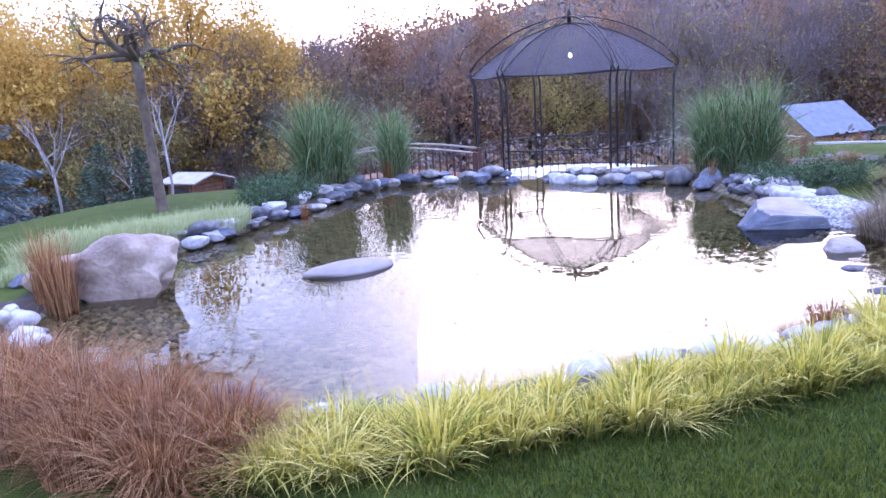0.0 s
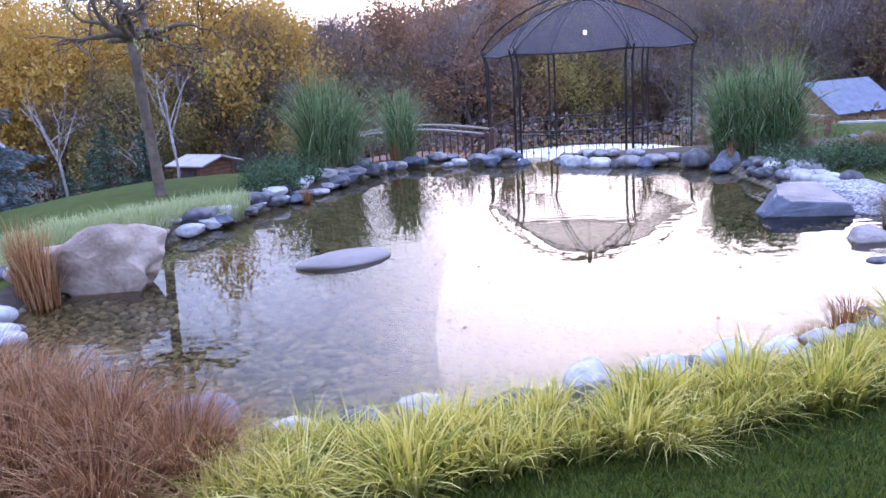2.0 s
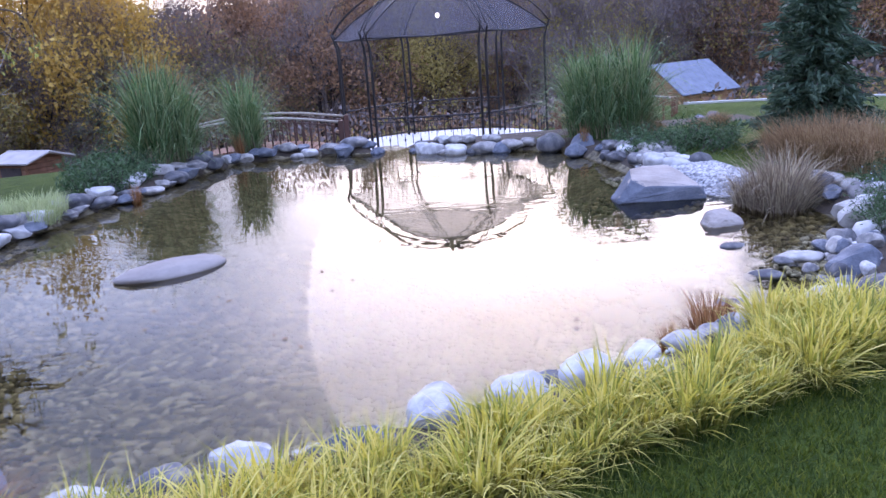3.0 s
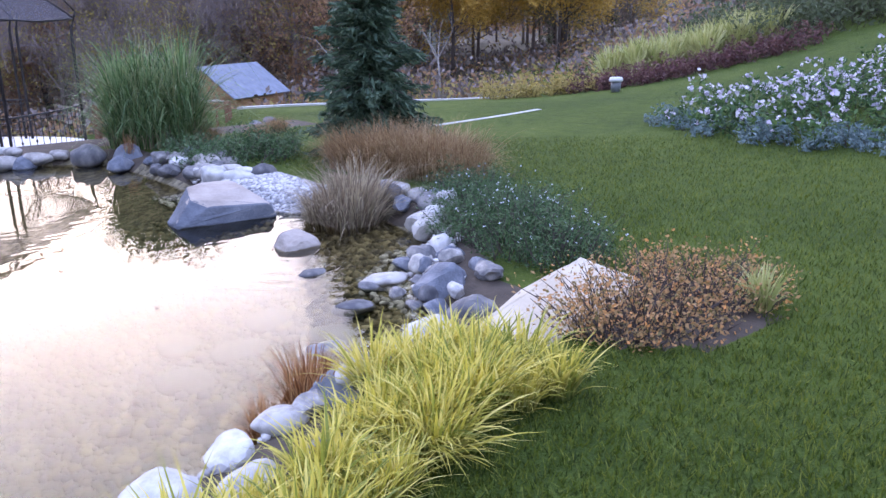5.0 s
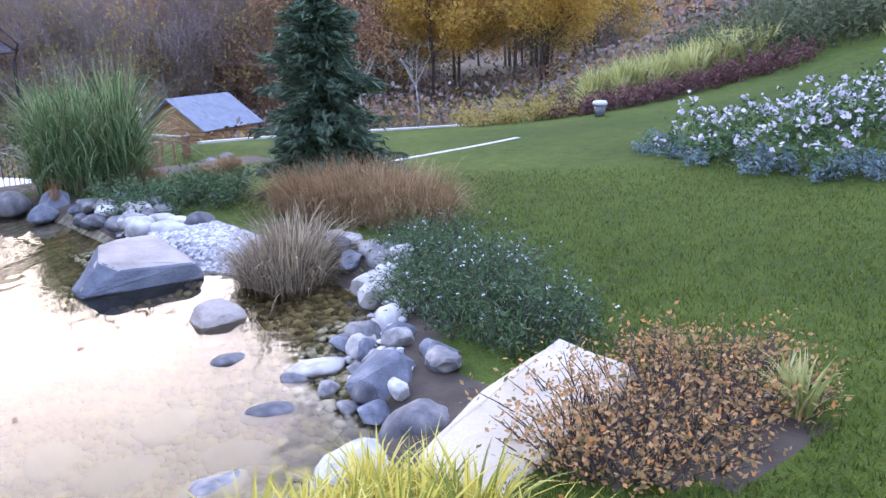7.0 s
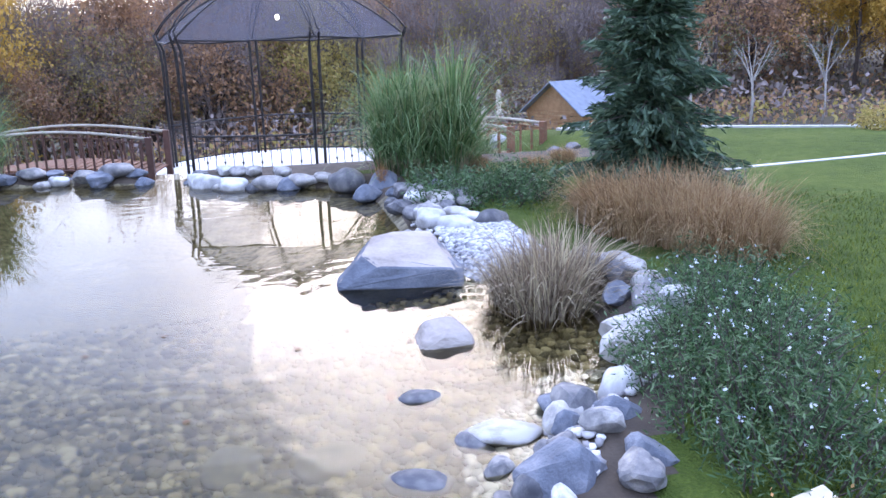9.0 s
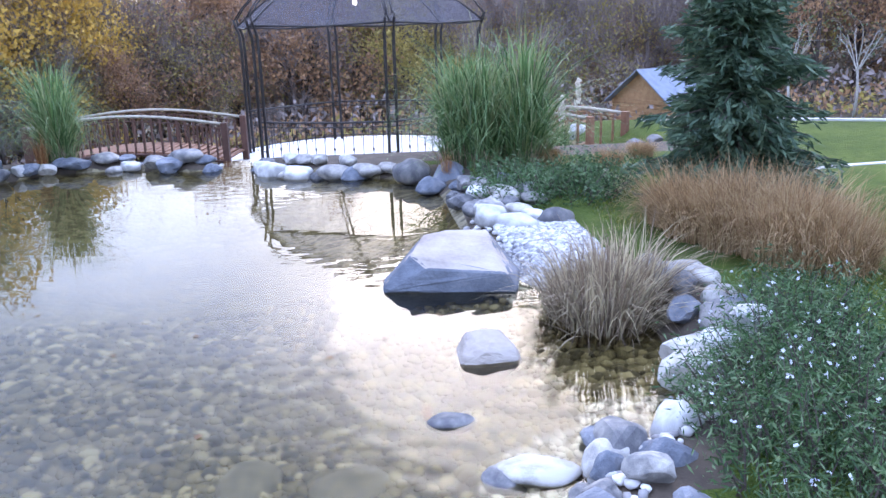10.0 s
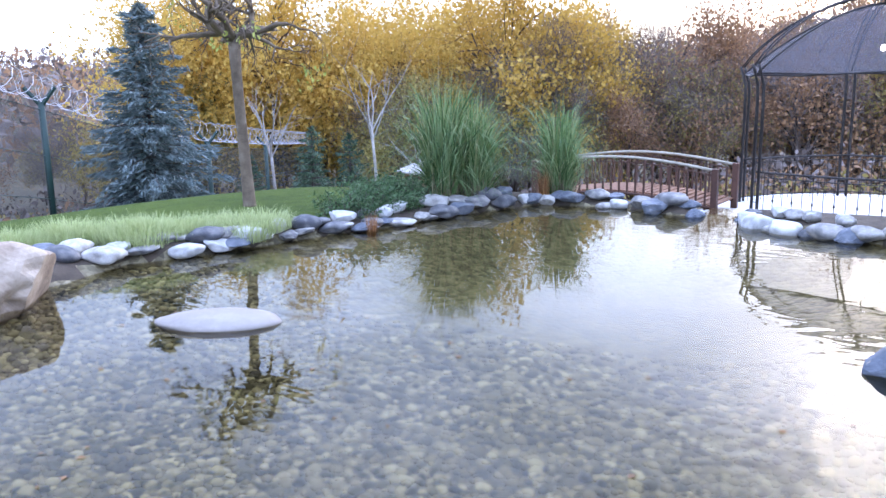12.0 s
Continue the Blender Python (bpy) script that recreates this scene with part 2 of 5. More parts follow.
SPRUCE = leafy("spruce_needles", [(0.0, (0.03, 0.06, 0.04)), (0.6, (0.07, 0.12, 0.07)), (1.0, (0.14, 0.20, 0.12))], 0.6, 0.2, 0.15)
SPRUCE_BLUE = leafy("blue_spruce_needles", [(0.0, (0.07, 0.10, 0.10)), (0.6, (0.15, 0.20, 0.20)), (1.0, (0.27, 0.32, 0.32))], 0.6, 0.2, 0.15)
LEAF_YELLOW = leafy("yellow_autumn_leaf", [(0.0, (0.36, 0.22, 0.05)), (0.5, (0.60, 0.38, 0.08)), (1.0, (0.74, 0.52, 0.14))], 0.6, 0.4, 0.4)
LEAF_OLIVE = leafy("olive_autumn_leaf", [(0.0, (0.19, 0.17, 0.06)), (0.5, (0.36, 0.29, 0.09)), (1.0, (0.52, 0.39, 0.13))], 0.6, 0.4, 0.4)
LEAF_RUST = leafy("rust_autumn_leaf", [(0.0, (0.20, 0.12, 0.085)), (0.5, (0.34, 0.20, 0.12)), (1.0, (0.50, 0.29, 0.14))], 0.6, 0.4, 0.4)
LEAF_GREEN = leafy("grey_green_leaf", [(0.0, (0.05, 0.075, 0.035)), (1.0, (0.16, 0.19, 0.10))], 0.6, 0.35, 0.4)
LEAF_MAROON = leafy("maroon_leaf", [(0.0, (0.06, 0.03, 0.03)), (0.6, (0.14, 0.06, 0.06)), (1.0, (0.24, 0.13, 0.10))], 0.6, 0.3, 0.3)
BARBERRY = leafy("barberry_leaf", [(0.0, (0.17, 0.14, 0.05)), (0.4, (0.40, 0.25, 0.11)), (0.75, (0.54, 0.30, 0.13)), (1.0, (0.76, 0.30, 0.07))], 0.6, 0.35, 0.1)
PETAL = leafy("lilac_white_petal", [(0.0, (0.52, 0.45, 0.60)), (0.5, (0.68, 0.63, 0.74)), (1.0, (0.82, 0.80, 0.84))], 0.6, 0.3, 0.1)
FLOWER_LEAF = leafy("flowerbed_leaf", [(0.0, (0.03, 0.07, 0.03)), (0.6, (0.08, 0.16, 0.05)), (1.0, (0.20, 0.30, 0.10))], 0.6, 0.3, 0.2)
GREY_LEAF = leafy("silver_blue_leaf", [(0.0, (0.07, 0.13, 0.13)), (1.0, (0.22, 0.30, 0.30))], 0.6, 0.3, 0.2)
VARIEGATED = leafy("variegated_sword_leaf", [(0.0, (0.22, 0.26, 0.07)), (0.5, (0.46, 0.46, 0.17)), (1.0, (0.62, 0.60, 0.32))], 0.5, 0.35, 0.2)
LAWN_BLADE = leafy("lawn_blade", [(0.0, (0.024, 0.046, 0.008)), (0.5, (0.086, 0.128, 0.013)), (1.0, (0.20, 0.22, 0.034))], 0.6, 0.4, 0.0)


def lawn_material():
    m, n, l, b = mat_new("lawn")
    co = n.new("ShaderNodeTexCoord")
    big, mid, fine = (n.new("ShaderNodeTexNoise") for _ in range(3))
    for t, s, d in ((big, 0.35, 4.0), (mid, 5.0, 6.0), (fine, 70.0, 3.0)):
        t.inputs["Scale"].default_value, t.inputs["Detail"].default_value = s, d
        l.new(co.outputs["Object"], t.inputs["Vector"])
    s1 = n.new("ShaderNodeMath")
    s1.operation = "ADD"
    l.new(mid.outputs["Fac"], s1.inputs[0])
    l.new(fine.outputs["Fac"], s1.inputs[1])
    s2 = n.new("ShaderNodeMath")
    s2.operation = "MULTIPLY_ADD"
    s2.inputs[1].default_value = 0.35
    l.new(s1.outputs["Value"], s2.inputs[0])
    sub = n.new("ShaderNodeMath")
    sub.operation = "MULTIPLY"
    sub.inputs[1].default_value = 0.4
    l.new(big.outputs["Fac"], sub.inputs[0])
    l.new(sub.outputs["Value"], s2.inputs[2])
    r = ramp_node(n, [(0.3, (0.020, 0.036, 0.008)), (0.5, (0.052, 0.082, 0.013)), (0.62, (0.082, 0.116, 0.019)), (0.8, (0.14, 0.165, 0.038))])
    l.new(s2.outputs["Value"], r.inputs["Fac"])
    l.new(r.outputs["Color"], b.inputs["Base Color"])
    b.inputs["Roughness"].default_value = 0.9
    b.inputs["Specular IOR Level"].default_value = 0.15
    bp = n.new("ShaderNodeBump")
    bp.inputs["Strength"].default_value, bp.inputs["Distance"].default_value = 0.8, 0.04
    l.new(s1.outputs["Value"], bp.inputs["Height"])
    l.new(bp.outputs["Normal"], b.inputs["Normal"])
    return m


def bed_material():
    m, n, l, b = mat_new("pond_bed_gravel")
    co = n.new("ShaderNodeTexCoord")
    v = n.new("ShaderNodeTexVoronoi")
    v.inputs["Scale"].default_value = 14.0
    nz = n.new("ShaderNodeTexNoise")
    nz.inputs["Scale"].default_value = 0.8
    l.new(co.outputs["Object"], v.inputs["Vector"])
    l.new(co.outputs["Object"], nz.inputs["Vector"])
    hsv = n.new("ShaderNodeSeparateColor")
    l.new(v.outputs["Color"], hsv.inputs["Color"])
    ad = n.new("ShaderNodeMath")
    ad.operation = "MULTIPLY_ADD"
    ad.inputs[1].default_value = 0.6
    l.new(hsv.outputs["Red"], ad.inputs[0])
    sub = n.new("ShaderNodeMath")
    sub.operation = "MULTIPLY"
    sub.inputs[1].default_value = 0.5
    l.new(nz.outputs["Fac"], sub.inputs[0])
    l.new(sub.outputs["Value"], ad.inputs[2])
    r = ramp_node(n, [(0.15, (0.05, 0.04, 0.022)), (0.5, (0.12, 0.098, 0.055)), (0.85, (0.22, 0.185, 0.11))])
    l.new(ad.outputs["Value"], r.inputs["Fac"])
    l.new(r.outputs["Color"], b.inputs["Base Color"])
    b.inputs["Roughness"].default_value = 0.8
    bp = n.new("ShaderNodeBump")
    bp.inputs["Strength"].default_value, bp.inputs["Distance"].default_value = 0.8, 0.03
    bp.invert = True
    l.new(v.outputs["Distance"], bp.inputs["Height"])
    l.new(bp.outputs["Normal"], b.inputs["Normal"])
    return m


def water_material():
    m, n, l, b = mat_new("pond_water")
    n.remove(b)
    co = n.new("ShaderNodeTexCoord")
    mp = n.new("ShaderNodeMapping")
    mp.inputs["Scale"].default_value = (1.0, 2.4, 1.0)
    mp.inputs["Rotation"].default_value = (0, 0, 0.25)
    l.new(co.outputs["Object"], mp.inputs["Vector"])
    a, c = n.new("ShaderNodeTexNoise"), n.new("ShaderNodeTexNoise")
    a.inputs["Scale"].default_value, a.inputs["Detail"].default_value = 2.6, 1.0
    c.inputs["Scale"].default_value, c.inputs["Detail"].default_value = 0.42, 1.0
    l.new(mp.outputs["Vector"], a.inputs["Vector"])
    l.new(co.outputs["Object"], c.inputs["Vector"])
    calm = n.new("ShaderNodeMapRange")
    calm.inputs["From Min"].default_value, calm.inputs["From Max"].default_value = 0.42, 0.66
    calm.inputs["To Min"].default_value = 0.10
    l.new(c.outputs["Fac"], calm.inputs["Value"])
    mul = n.new("ShaderNodeMath")
    mul.operation = "MULTIPLY"
    l.new(a.outputs["Fac"], mul.inputs[0])
    l.new(calm.outputs["Result"], mul.inputs[1])
    # rings that spread from the inlet among the stones and die away
    ring_map = n.new("ShaderNodeMapping")
    ring_map.inputs["Location"].default_value = (-4.7, -8.4, 0.0)
    l.new(co.outputs["Object"], ring_map.inputs["Vector"])
    ring = n.new("ShaderNodeTexWave")
    ring.wave_type, ring.rings_direction = "RINGS", "Z"
    ring.inputs["Scale"].default_value, ring.inputs["Distortion"].default_value = 1.5, 2.2
    ring.inputs["Detail"].default_value, ring.inputs["Detail Scale"].default_value = 1.0, 0.6
    l.new(ring_map.outputs["Vector"], ring.inputs["Vector"])
    away = n.new("ShaderNodeVectorMath")
    away.operation = "LENGTH"
    l.new(ring_map.outputs["Vector"], away.inputs[0])
    fade = n.new("ShaderNodeMapRange")
    fade.interpolation_type = "SMOOTHSTEP"
    fade.inputs["From Min"].default_value, fade.inputs["From Max"].default_value = 0.4, 3.4
    fade.inputs["To Min"].default_value, fade.inputs["To Max"].default_value = 0.36, 0.0
    l.new(away.outputs["Value"], fade.inputs["Value"])
    both = n.new("ShaderNodeMath")
    both.operation = "MULTIPLY_ADD"
    l.new(ring.outputs["Fac"], both.inputs[0])
    l.new(fade.outputs["Result"], both.inputs[1])
    l.new(mul.outputs["Value"], both.inputs[2])
    bp = n.new("ShaderNodeBump")
    bp.inputs["Strength"].default_value, bp.inputs["Distance"].default_value = 0.12, 0.03
    l.new(both.outputs["Value"], bp.inputs["Height"])
    fr = n.new("ShaderNodeFresnel")
    fr.inputs["IOR"].default_value = 1.33
    gl = n.new("ShaderNodeBsdfGlossy")
    gl.inputs["Roughness"].default_value = 0.0
    tr = n.new("ShaderNodeBsdfTransparent")
    tr.inputs["Color"].default_value = (0.86, 0.81, 0.62, 1)
    mx = n.new("ShaderNodeMixShader")
    l.new(bp.outputs["Normal"], gl.inputs["Normal"])
    l.new(bp.outputs["Normal"], fr.inputs["Normal"])
    l.new(fr.outputs["Fac"], mx.inputs["Fac"])
    l.new(tr.outputs["BSDF"], mx.inputs[1])
    l.new(gl.outputs["BSDF"], mx.inputs[2])
    l.new(mx.outputs["Shader"], n["Material Output"].inputs["Surface"])
    return m


def mesh_cloth():
    m, n, l, b = mat_new("dark_shade_mesh")
    co = n.new("ShaderNodeTexCoord")
    nz = n.new("ShaderNodeTexNoise")
    nz.inputs["Scale"].default_value, nz.inputs["Detail"].default_value = 5.0, 5.0
    l.new(co.outputs["Object"], nz.inputs["Vector"])
    r = ramp_node(n, [(0.3, (0.09, 0.085, 0.10)), (0.8, (0.19, 0.18, 0.20))])
    l.new(nz.outputs["Fac"], r.inputs["Fac"])
    l.new(r.outputs["Color"], b.inputs["Base Color"])
    b.inputs["Roughness"].default_value = 0.8
    tr = n.new("ShaderNodeBsdfTransparent")
    tl = n.new("ShaderNodeBsdfTranslucent")
    tl.inputs["Color"].default_value = (0.12, 0.12, 0.14, 1)
    m1, m2 = n.new("ShaderNodeMixShader"), n.new("ShaderNodeMixShader")
    m1.inputs["Fac"].default_value, m2.inputs["Fac"].default_value = 0.5, 0.52
    l.new(b.outputs["BSDF"], m1.inputs[1])
    l.new(tl.outputs["BSDF"], m1.inputs[2])
    l.new(m1.outputs["Shader"], m2.inputs[1])
    l.new(tr.outputs["BSDF"], m2.inputs[2])
    l.new(m2.outputs["Shader"], n["Material Output"].inputs["Surface"])
    return m


LAWN, BED, WATER, CLOTH = lawn_material(), bed_material(), water_material(), mesh_cloth()
SOIL = mottled("dark_soil", [(0.2, (0.03, 0.022, 0.016)), (0.8, (0.09, 0.066, 0.045))], 5.0, 60.0, 0.95, 0.8, 0.0)
ROUGH_GROUND = mottled("leaf_litter_ground", [(0.2, (0.045, 0.04, 0.025)), (0.5, (0.10, 0.08, 0.045)), (0.8, (0.17, 0.12, 0.07))], 0.5, 9.0, 0.95, 0.6, 0.0)
BULB, _n, _l, _b = mat_new("lit_bulb")
_b.inputs["Base Color"].default_value = (0.9, 0.88, 0.8, 1)
_b.inputs["Emission Color"].default_value = (1.0, 0.93, 0.8, 1)
_b.inputs["Emission Strength"].default_value = 6.0


# ---- building helpers ----
rng = np.random.default_rng(7)


def mesh_ob(name, verts, faces, material, parent=None, smooth=False):
    me = bpy.data.meshes.new(name)
    me.from_pydata(verts if isinstance(verts, list) else verts.tolist(), [], faces if isinstance(faces, list) else faces.tolist())
    me.materials.append(material)
    if smooth:
        me.shade_smooth()
    ob = new(name, me)
    ob.parent = parent
    return ob


def part(name, bm, material, parent, label="", smooth=False):
    me = bpy.data.meshes.new(name)
    bm.to_mesh(me)
    bm.free()
    me.materials.append(material)
    if smooth:
        me.shade_smooth()
    ob = new(name, me)
    ob.parent = parent
    if label:
        ob["label"] = label
    return ob


def thing(name, label, category, m=Matrix(), group="", kind=""):
    ob = new(name)
    ob.empty_display_size = 0.1
    ob.matrix_basis = m
    return tagged(ob, label, category, group, kind)


def box(bm, sx, sy, sz, m=Matrix(), bevel=0.0):
    r = bmesh.ops.create_cube(bm, size=1.0, matrix=m @ Matrix.Diagonal((sx, sy, sz, 1)))
    if bevel:
        es = list({e for v in r["verts"] for e in v.link_edges})
        bmesh.ops.bevel(bm, geom=es, offset=bevel, segments=1, affect="EDGES")
    return bm


def tube(points, radii, sides=5):
    """Verts and faces of a tapered tube along points."""
    pts = [Vector(p) for p in points]
    verts, faces = [], []
    for k, p in enumerate(pts):
        d = (pts[min(k + 1, len(pts) - 1)] - pts[max(k - 1, 0)]).normalized()
        a = d.orthogonal().normalized()
        if abs(d.z) < 0.95:
            a = d.cross(Vector((0, 0, 1))).normalized()
        b = d.cross(a)
        for s in range(sides):
            w = 2 * math.pi * s / sides
            verts.append(tuple(p + (a * math.cos(w) + b * math.sin(w)) * radii[k]))
    for k in range(len(pts) - 1):
        for s in range(sides):
            s2 = (s + 1) % sides
            faces.append((k * sides + s, k * sides + s2, (k + 1) * sides + s2, (k + 1) * sides + s))
    faces.append(tuple(range(sides))[::-1])
    faces.append(tuple((len(pts) - 1) * sides + s for s in range(sides)))
    return verts, faces


def gather(pieces):
    verts, faces = [], []
    for v, f in pieces:
        o = len(verts)
        verts += list(v)
        faces += [tuple(i + o for i in q) for q in f]
    return verts, faces


def blades(n, r, spread, height, reach, width, seg=4, fall=0.6, up=0.0, bend=1.7, drop=3.0):
    """n arching blades that rise within spread of the origin, reach outwards and droop. Verts and faces."""
    ang = r.uniform(0, 2 * np.pi, n)
    rad = spread * np.sqrt(r.uniform(0, 1, n))
    h = height * (1.08 - 0.72 * r.uniform(0, 1, n) ** 1.6)
    out = reach * r.uniform(0.08, 1.0, n) ** 1.2 * (0.4 + 0.6 * rad / max(spread, 1e-6))
    dirn = ang + r.normal(0, 0.5, n)
    w = width * r.uniform(0.6, 1.2, n)
    fa = fall * r.uniform(0.2, 1.0, n)
    t = np.linspace(0, 1, seg + 1)
    px = (rad * np.cos(ang))[:, None] + (out * np.cos(dirn))[:, None] * t[None] ** bend
    py = (rad * np.sin(ang))[:, None] + (out * np.sin(dirn))[:, None] * t[None] ** bend
    pz = h[:, None] * (t[None] - fa[:, None] * t[None] ** drop) + up
    tw = dirn + np.pi / 2 + r.normal(0, 0.5, n)
    half = w[:, None] * 0.5 * (1.0 - t[None] ** 2.2)
    ax, ay = np.cos(tw)[:, None] * half, np.sin(tw)[:, None] * half
    L = np.stack([px - ax, py - ay, pz], -1)
    R = np.stack([px + ax, py + ay, pz], -1)
    pts = np.concatenate([L[:, :-1], R[:, :-1], L[:, -1:]], 1)
    per = 2 * seg + 1
    base = (np.arange(n) * per)[:, None]
    quads = np.array([[k, seg + k, seg + k + 1, k + 1] for k in range(seg - 1)]).reshape(1, -1, 4) + base[:, :, None]
    tips = np.array([[seg - 1, 2 * seg - 1, 2 * seg]])[None] + base[:, :, None]
    faces = quads.reshape(-1, 4).tolist() + tips.reshape(-1, 3).tolist()
    return pts.reshape(-1, 3).tolist(), faces


def leaves(centres, r, size, n_each=1, jitter=0.0, tilt=1.0, slim=0.55):
    """Small pointed leaves (a kinked quad each) round the given points. Verts and faces."""
    c = np.repeat(np.asarray(centres, float), n_each, 0)
    n = len(c)
    c = c + r.normal(0, 1, (n, 3)) * jitter
    d = r.normal(0, 1, (n, 3)) * np.array([1, 1, tilt])
    d /= np.linalg.norm(d, axis=1)[:, None]
    o = np.cross(d, r.normal(0, 1, (n, 3)))
    o /= np.linalg.norm(o, axis=1)[:, None] + 1e-9
    s = size * r.uniform(0.6, 1.3, n)[:, None]
    v = np.stack([c - d * s * 0.5, c + o * s * slim * 0.5, c + d * s * 0.5, c - o * s * slim * 0.5], 1)
    f = np.arange(n * 4).reshape(n, 4)
    return v.reshape(-1, 3).tolist(), f.tolist()


def rock_mesh(name, seed, material, flat=0.6, rough=0.18, cuts=0, sub=3):
    """A stone of unit width: a ball pushed about by noise, flattened, and cut by planes if angular."""
    r = np.random.default_rng(seed)
    bm = bmesh.new()
    bmesh.ops.create_icosphere(bm, subdivisions=sub, radius=0.5)
    planes = []
    for _ in range(cuts):
        d = Vector(r.normal(0, 1, 3))
        d.z = d.z * 0.6
        planes.append((d.normalized(), r.uniform(0.26, 0.40)))
    off = Vector(r.uniform(-50, 50, 3))
    for v in bm.verts:
        p = v.co.copy()
        p *= 1 + rough * noise.noise(p * 2.2 + off) * 2 + rough * 0.5 * noise.noise(p * 6 + off)
        for d, c in planes:
            k = p.dot(d) - c
            if k > 0:
                p -= d * k * 0.92
        v.co = Vector((p.x, p.y * r.uniform(0.995, 1.005), p.z * flat))
    me = bpy.data.meshes.new(name)
    bm.to_mesh(me)
    bm.free()
    me.materials.append(material)
    if not cuts:
        me.shade_smooth()
    return me


# ---- the lie of the land ----
SHORE = [(-3.56, 6.9), (-3.25, 7.9), (-3.15, 8.7), (-3.35, 9.6), (-3, 10.2), (-2.68, 11.1), (-2.4, 12), (-2, 12.8), (-1.45, 14.57),
         (-1, 15.47), (0, 15.7), (1, 15.32), (1.45, 15.37), (1.42, 16.02), (1.78, 16.02), (1.95, 15.37), (2.64, 14.52), (3.37, 14.27), (4.28, 13.87),
         (4.37, 12.7), (4.4, 11.7), (4.45, 10.6), (4.85, 9.5), (5.1, 9.1), (5.35, 8.6), (5.2, 7.7), (4.95, 7.2), (4.55, 6.95), (4.3, 6.5), (4.15, 5.95),
         (3.4, 5.75), (2.83, 5.47), (2.16, 5.22), (1.4, 4.94), (0.8, 4.82), (0.2, 4.62), (-0.32, 4.47), (-1, 4.52), (-1.9, 4.92), (-2.8, 5.56), (-3.4, 6.3)]
_sh = np.array(SHORE)


def shore_distance(x, y):
    """Signed distance to the water's edge, negative in the pond."""
    x, y = np.asarray(x, float), np.asarray(y, float)
    best = np.full(x.shape, 1e9)
    inside = np.zeros(x.shape, bool)
    for k in range(len(_sh)):
        a, b = _sh[k], _sh[(k + 1) % len(_sh)]
        d = b - a
        t = np.clip(((x - a[0]) * d[0] + (y - a[1]) * d[1]) / (d @ d), 0, 1)
        best = np.minimum(best, np.hypot(x - a[0] - t * d[0], y - a[1] - t * d[1]))
        if a[1] != b[1]:
            cross = ((a[1] > y) != (b[1] > y)) & (x < (b[0] - a[0]) * (y - a[1]) / (b[1] - a[1]) + a[0])
            inside ^= cross
    return np.where(inside, -best, best)


def smooth01(v):
    v = np.clip(v, 0, 1)
    return v * v * (3 - 2 * v)


def land(x, y):
    """Height of the ground without the pond."""
    x, y = np.asarray(x, float), np.asarray(y, float)
    s = 0.86 * (x - 11) - 0.5 * (y - 6)
    soft = 1.2 * np.logaddexp(0, s / 1.2)
    rise = 0.24 * np.where(soft > 9, 9 + (soft - 9) * 0.45, soft)
    rise = np.minimum(rise, 9) * smooth01((34 - y) / 20)
    z = 0.13 + rise
    z = z + 0.06 * smooth01((-2.6 - x) / 2.5) * smooth01((y - 7) / 3) * smooth01((17 - y) / 5)
    fall = smooth01((np.hypot(x - 4, y - 4) - 12.5) / 30) * smooth01((y + 0.25 * np.abs(x) - 8) / 10) * smooth01((14 - s) / 14)
    z = z - 3.6 * fall * smooth01((30 - x) / 30 + 0.35)
    left = smooth01((-5.2 - x) / 9) * smooth01((y - 4) / 8)
    z = z - 1.1 * left
    z = z - 0.90 * smooth01((y - 15.5 - 0.45 * smooth01(0.6 - x)) / 1.8) * smooth01((x + 4.5) / 2) * smooth01((9.0 - x) / 1.5) * smooth01((33 - y) / 5)
    z = z - 1.0 * smooth01((y - 15.5) / 5) * smooth01((-1.2 - x) / 2.5) * smooth01((14 + x) / 4) * smooth01((40 - y) / 10)
    far = np.hypot(x - 4, y - 4)
    z = z + 26 * smooth01((far - 75) / 180) * smooth01((y + 10) / 60) * (0.50 + 0.50 * smooth01((x + 60) / 90))
    return z


def ground_z(x, y):
    d = shore_distance(x, y)
    z = land(x, y)
    bank = smooth01((d + 0.05) / 0.35)
    deep = -0.06 - 0.42 * smooth01(-d / 2.2)
    return np.where(d < -0.05, deep, deep * (1 - bank) + z * bank)


def gz(x, y):
    return float(ground_z(np.array([x]), np.array([y]))[0])


def axis(lo, hi, step, far):
    a = list(np.arange(lo, hi + 1e-6, step))
    k, s = hi, step
    while k < far:
        s *= 1.18
        k += s
        a.append(k)
    k, s = lo, step
    while k > -far:
        s *= 1.18
        k -= s
        a.insert(0, k)
    return np.array(a)


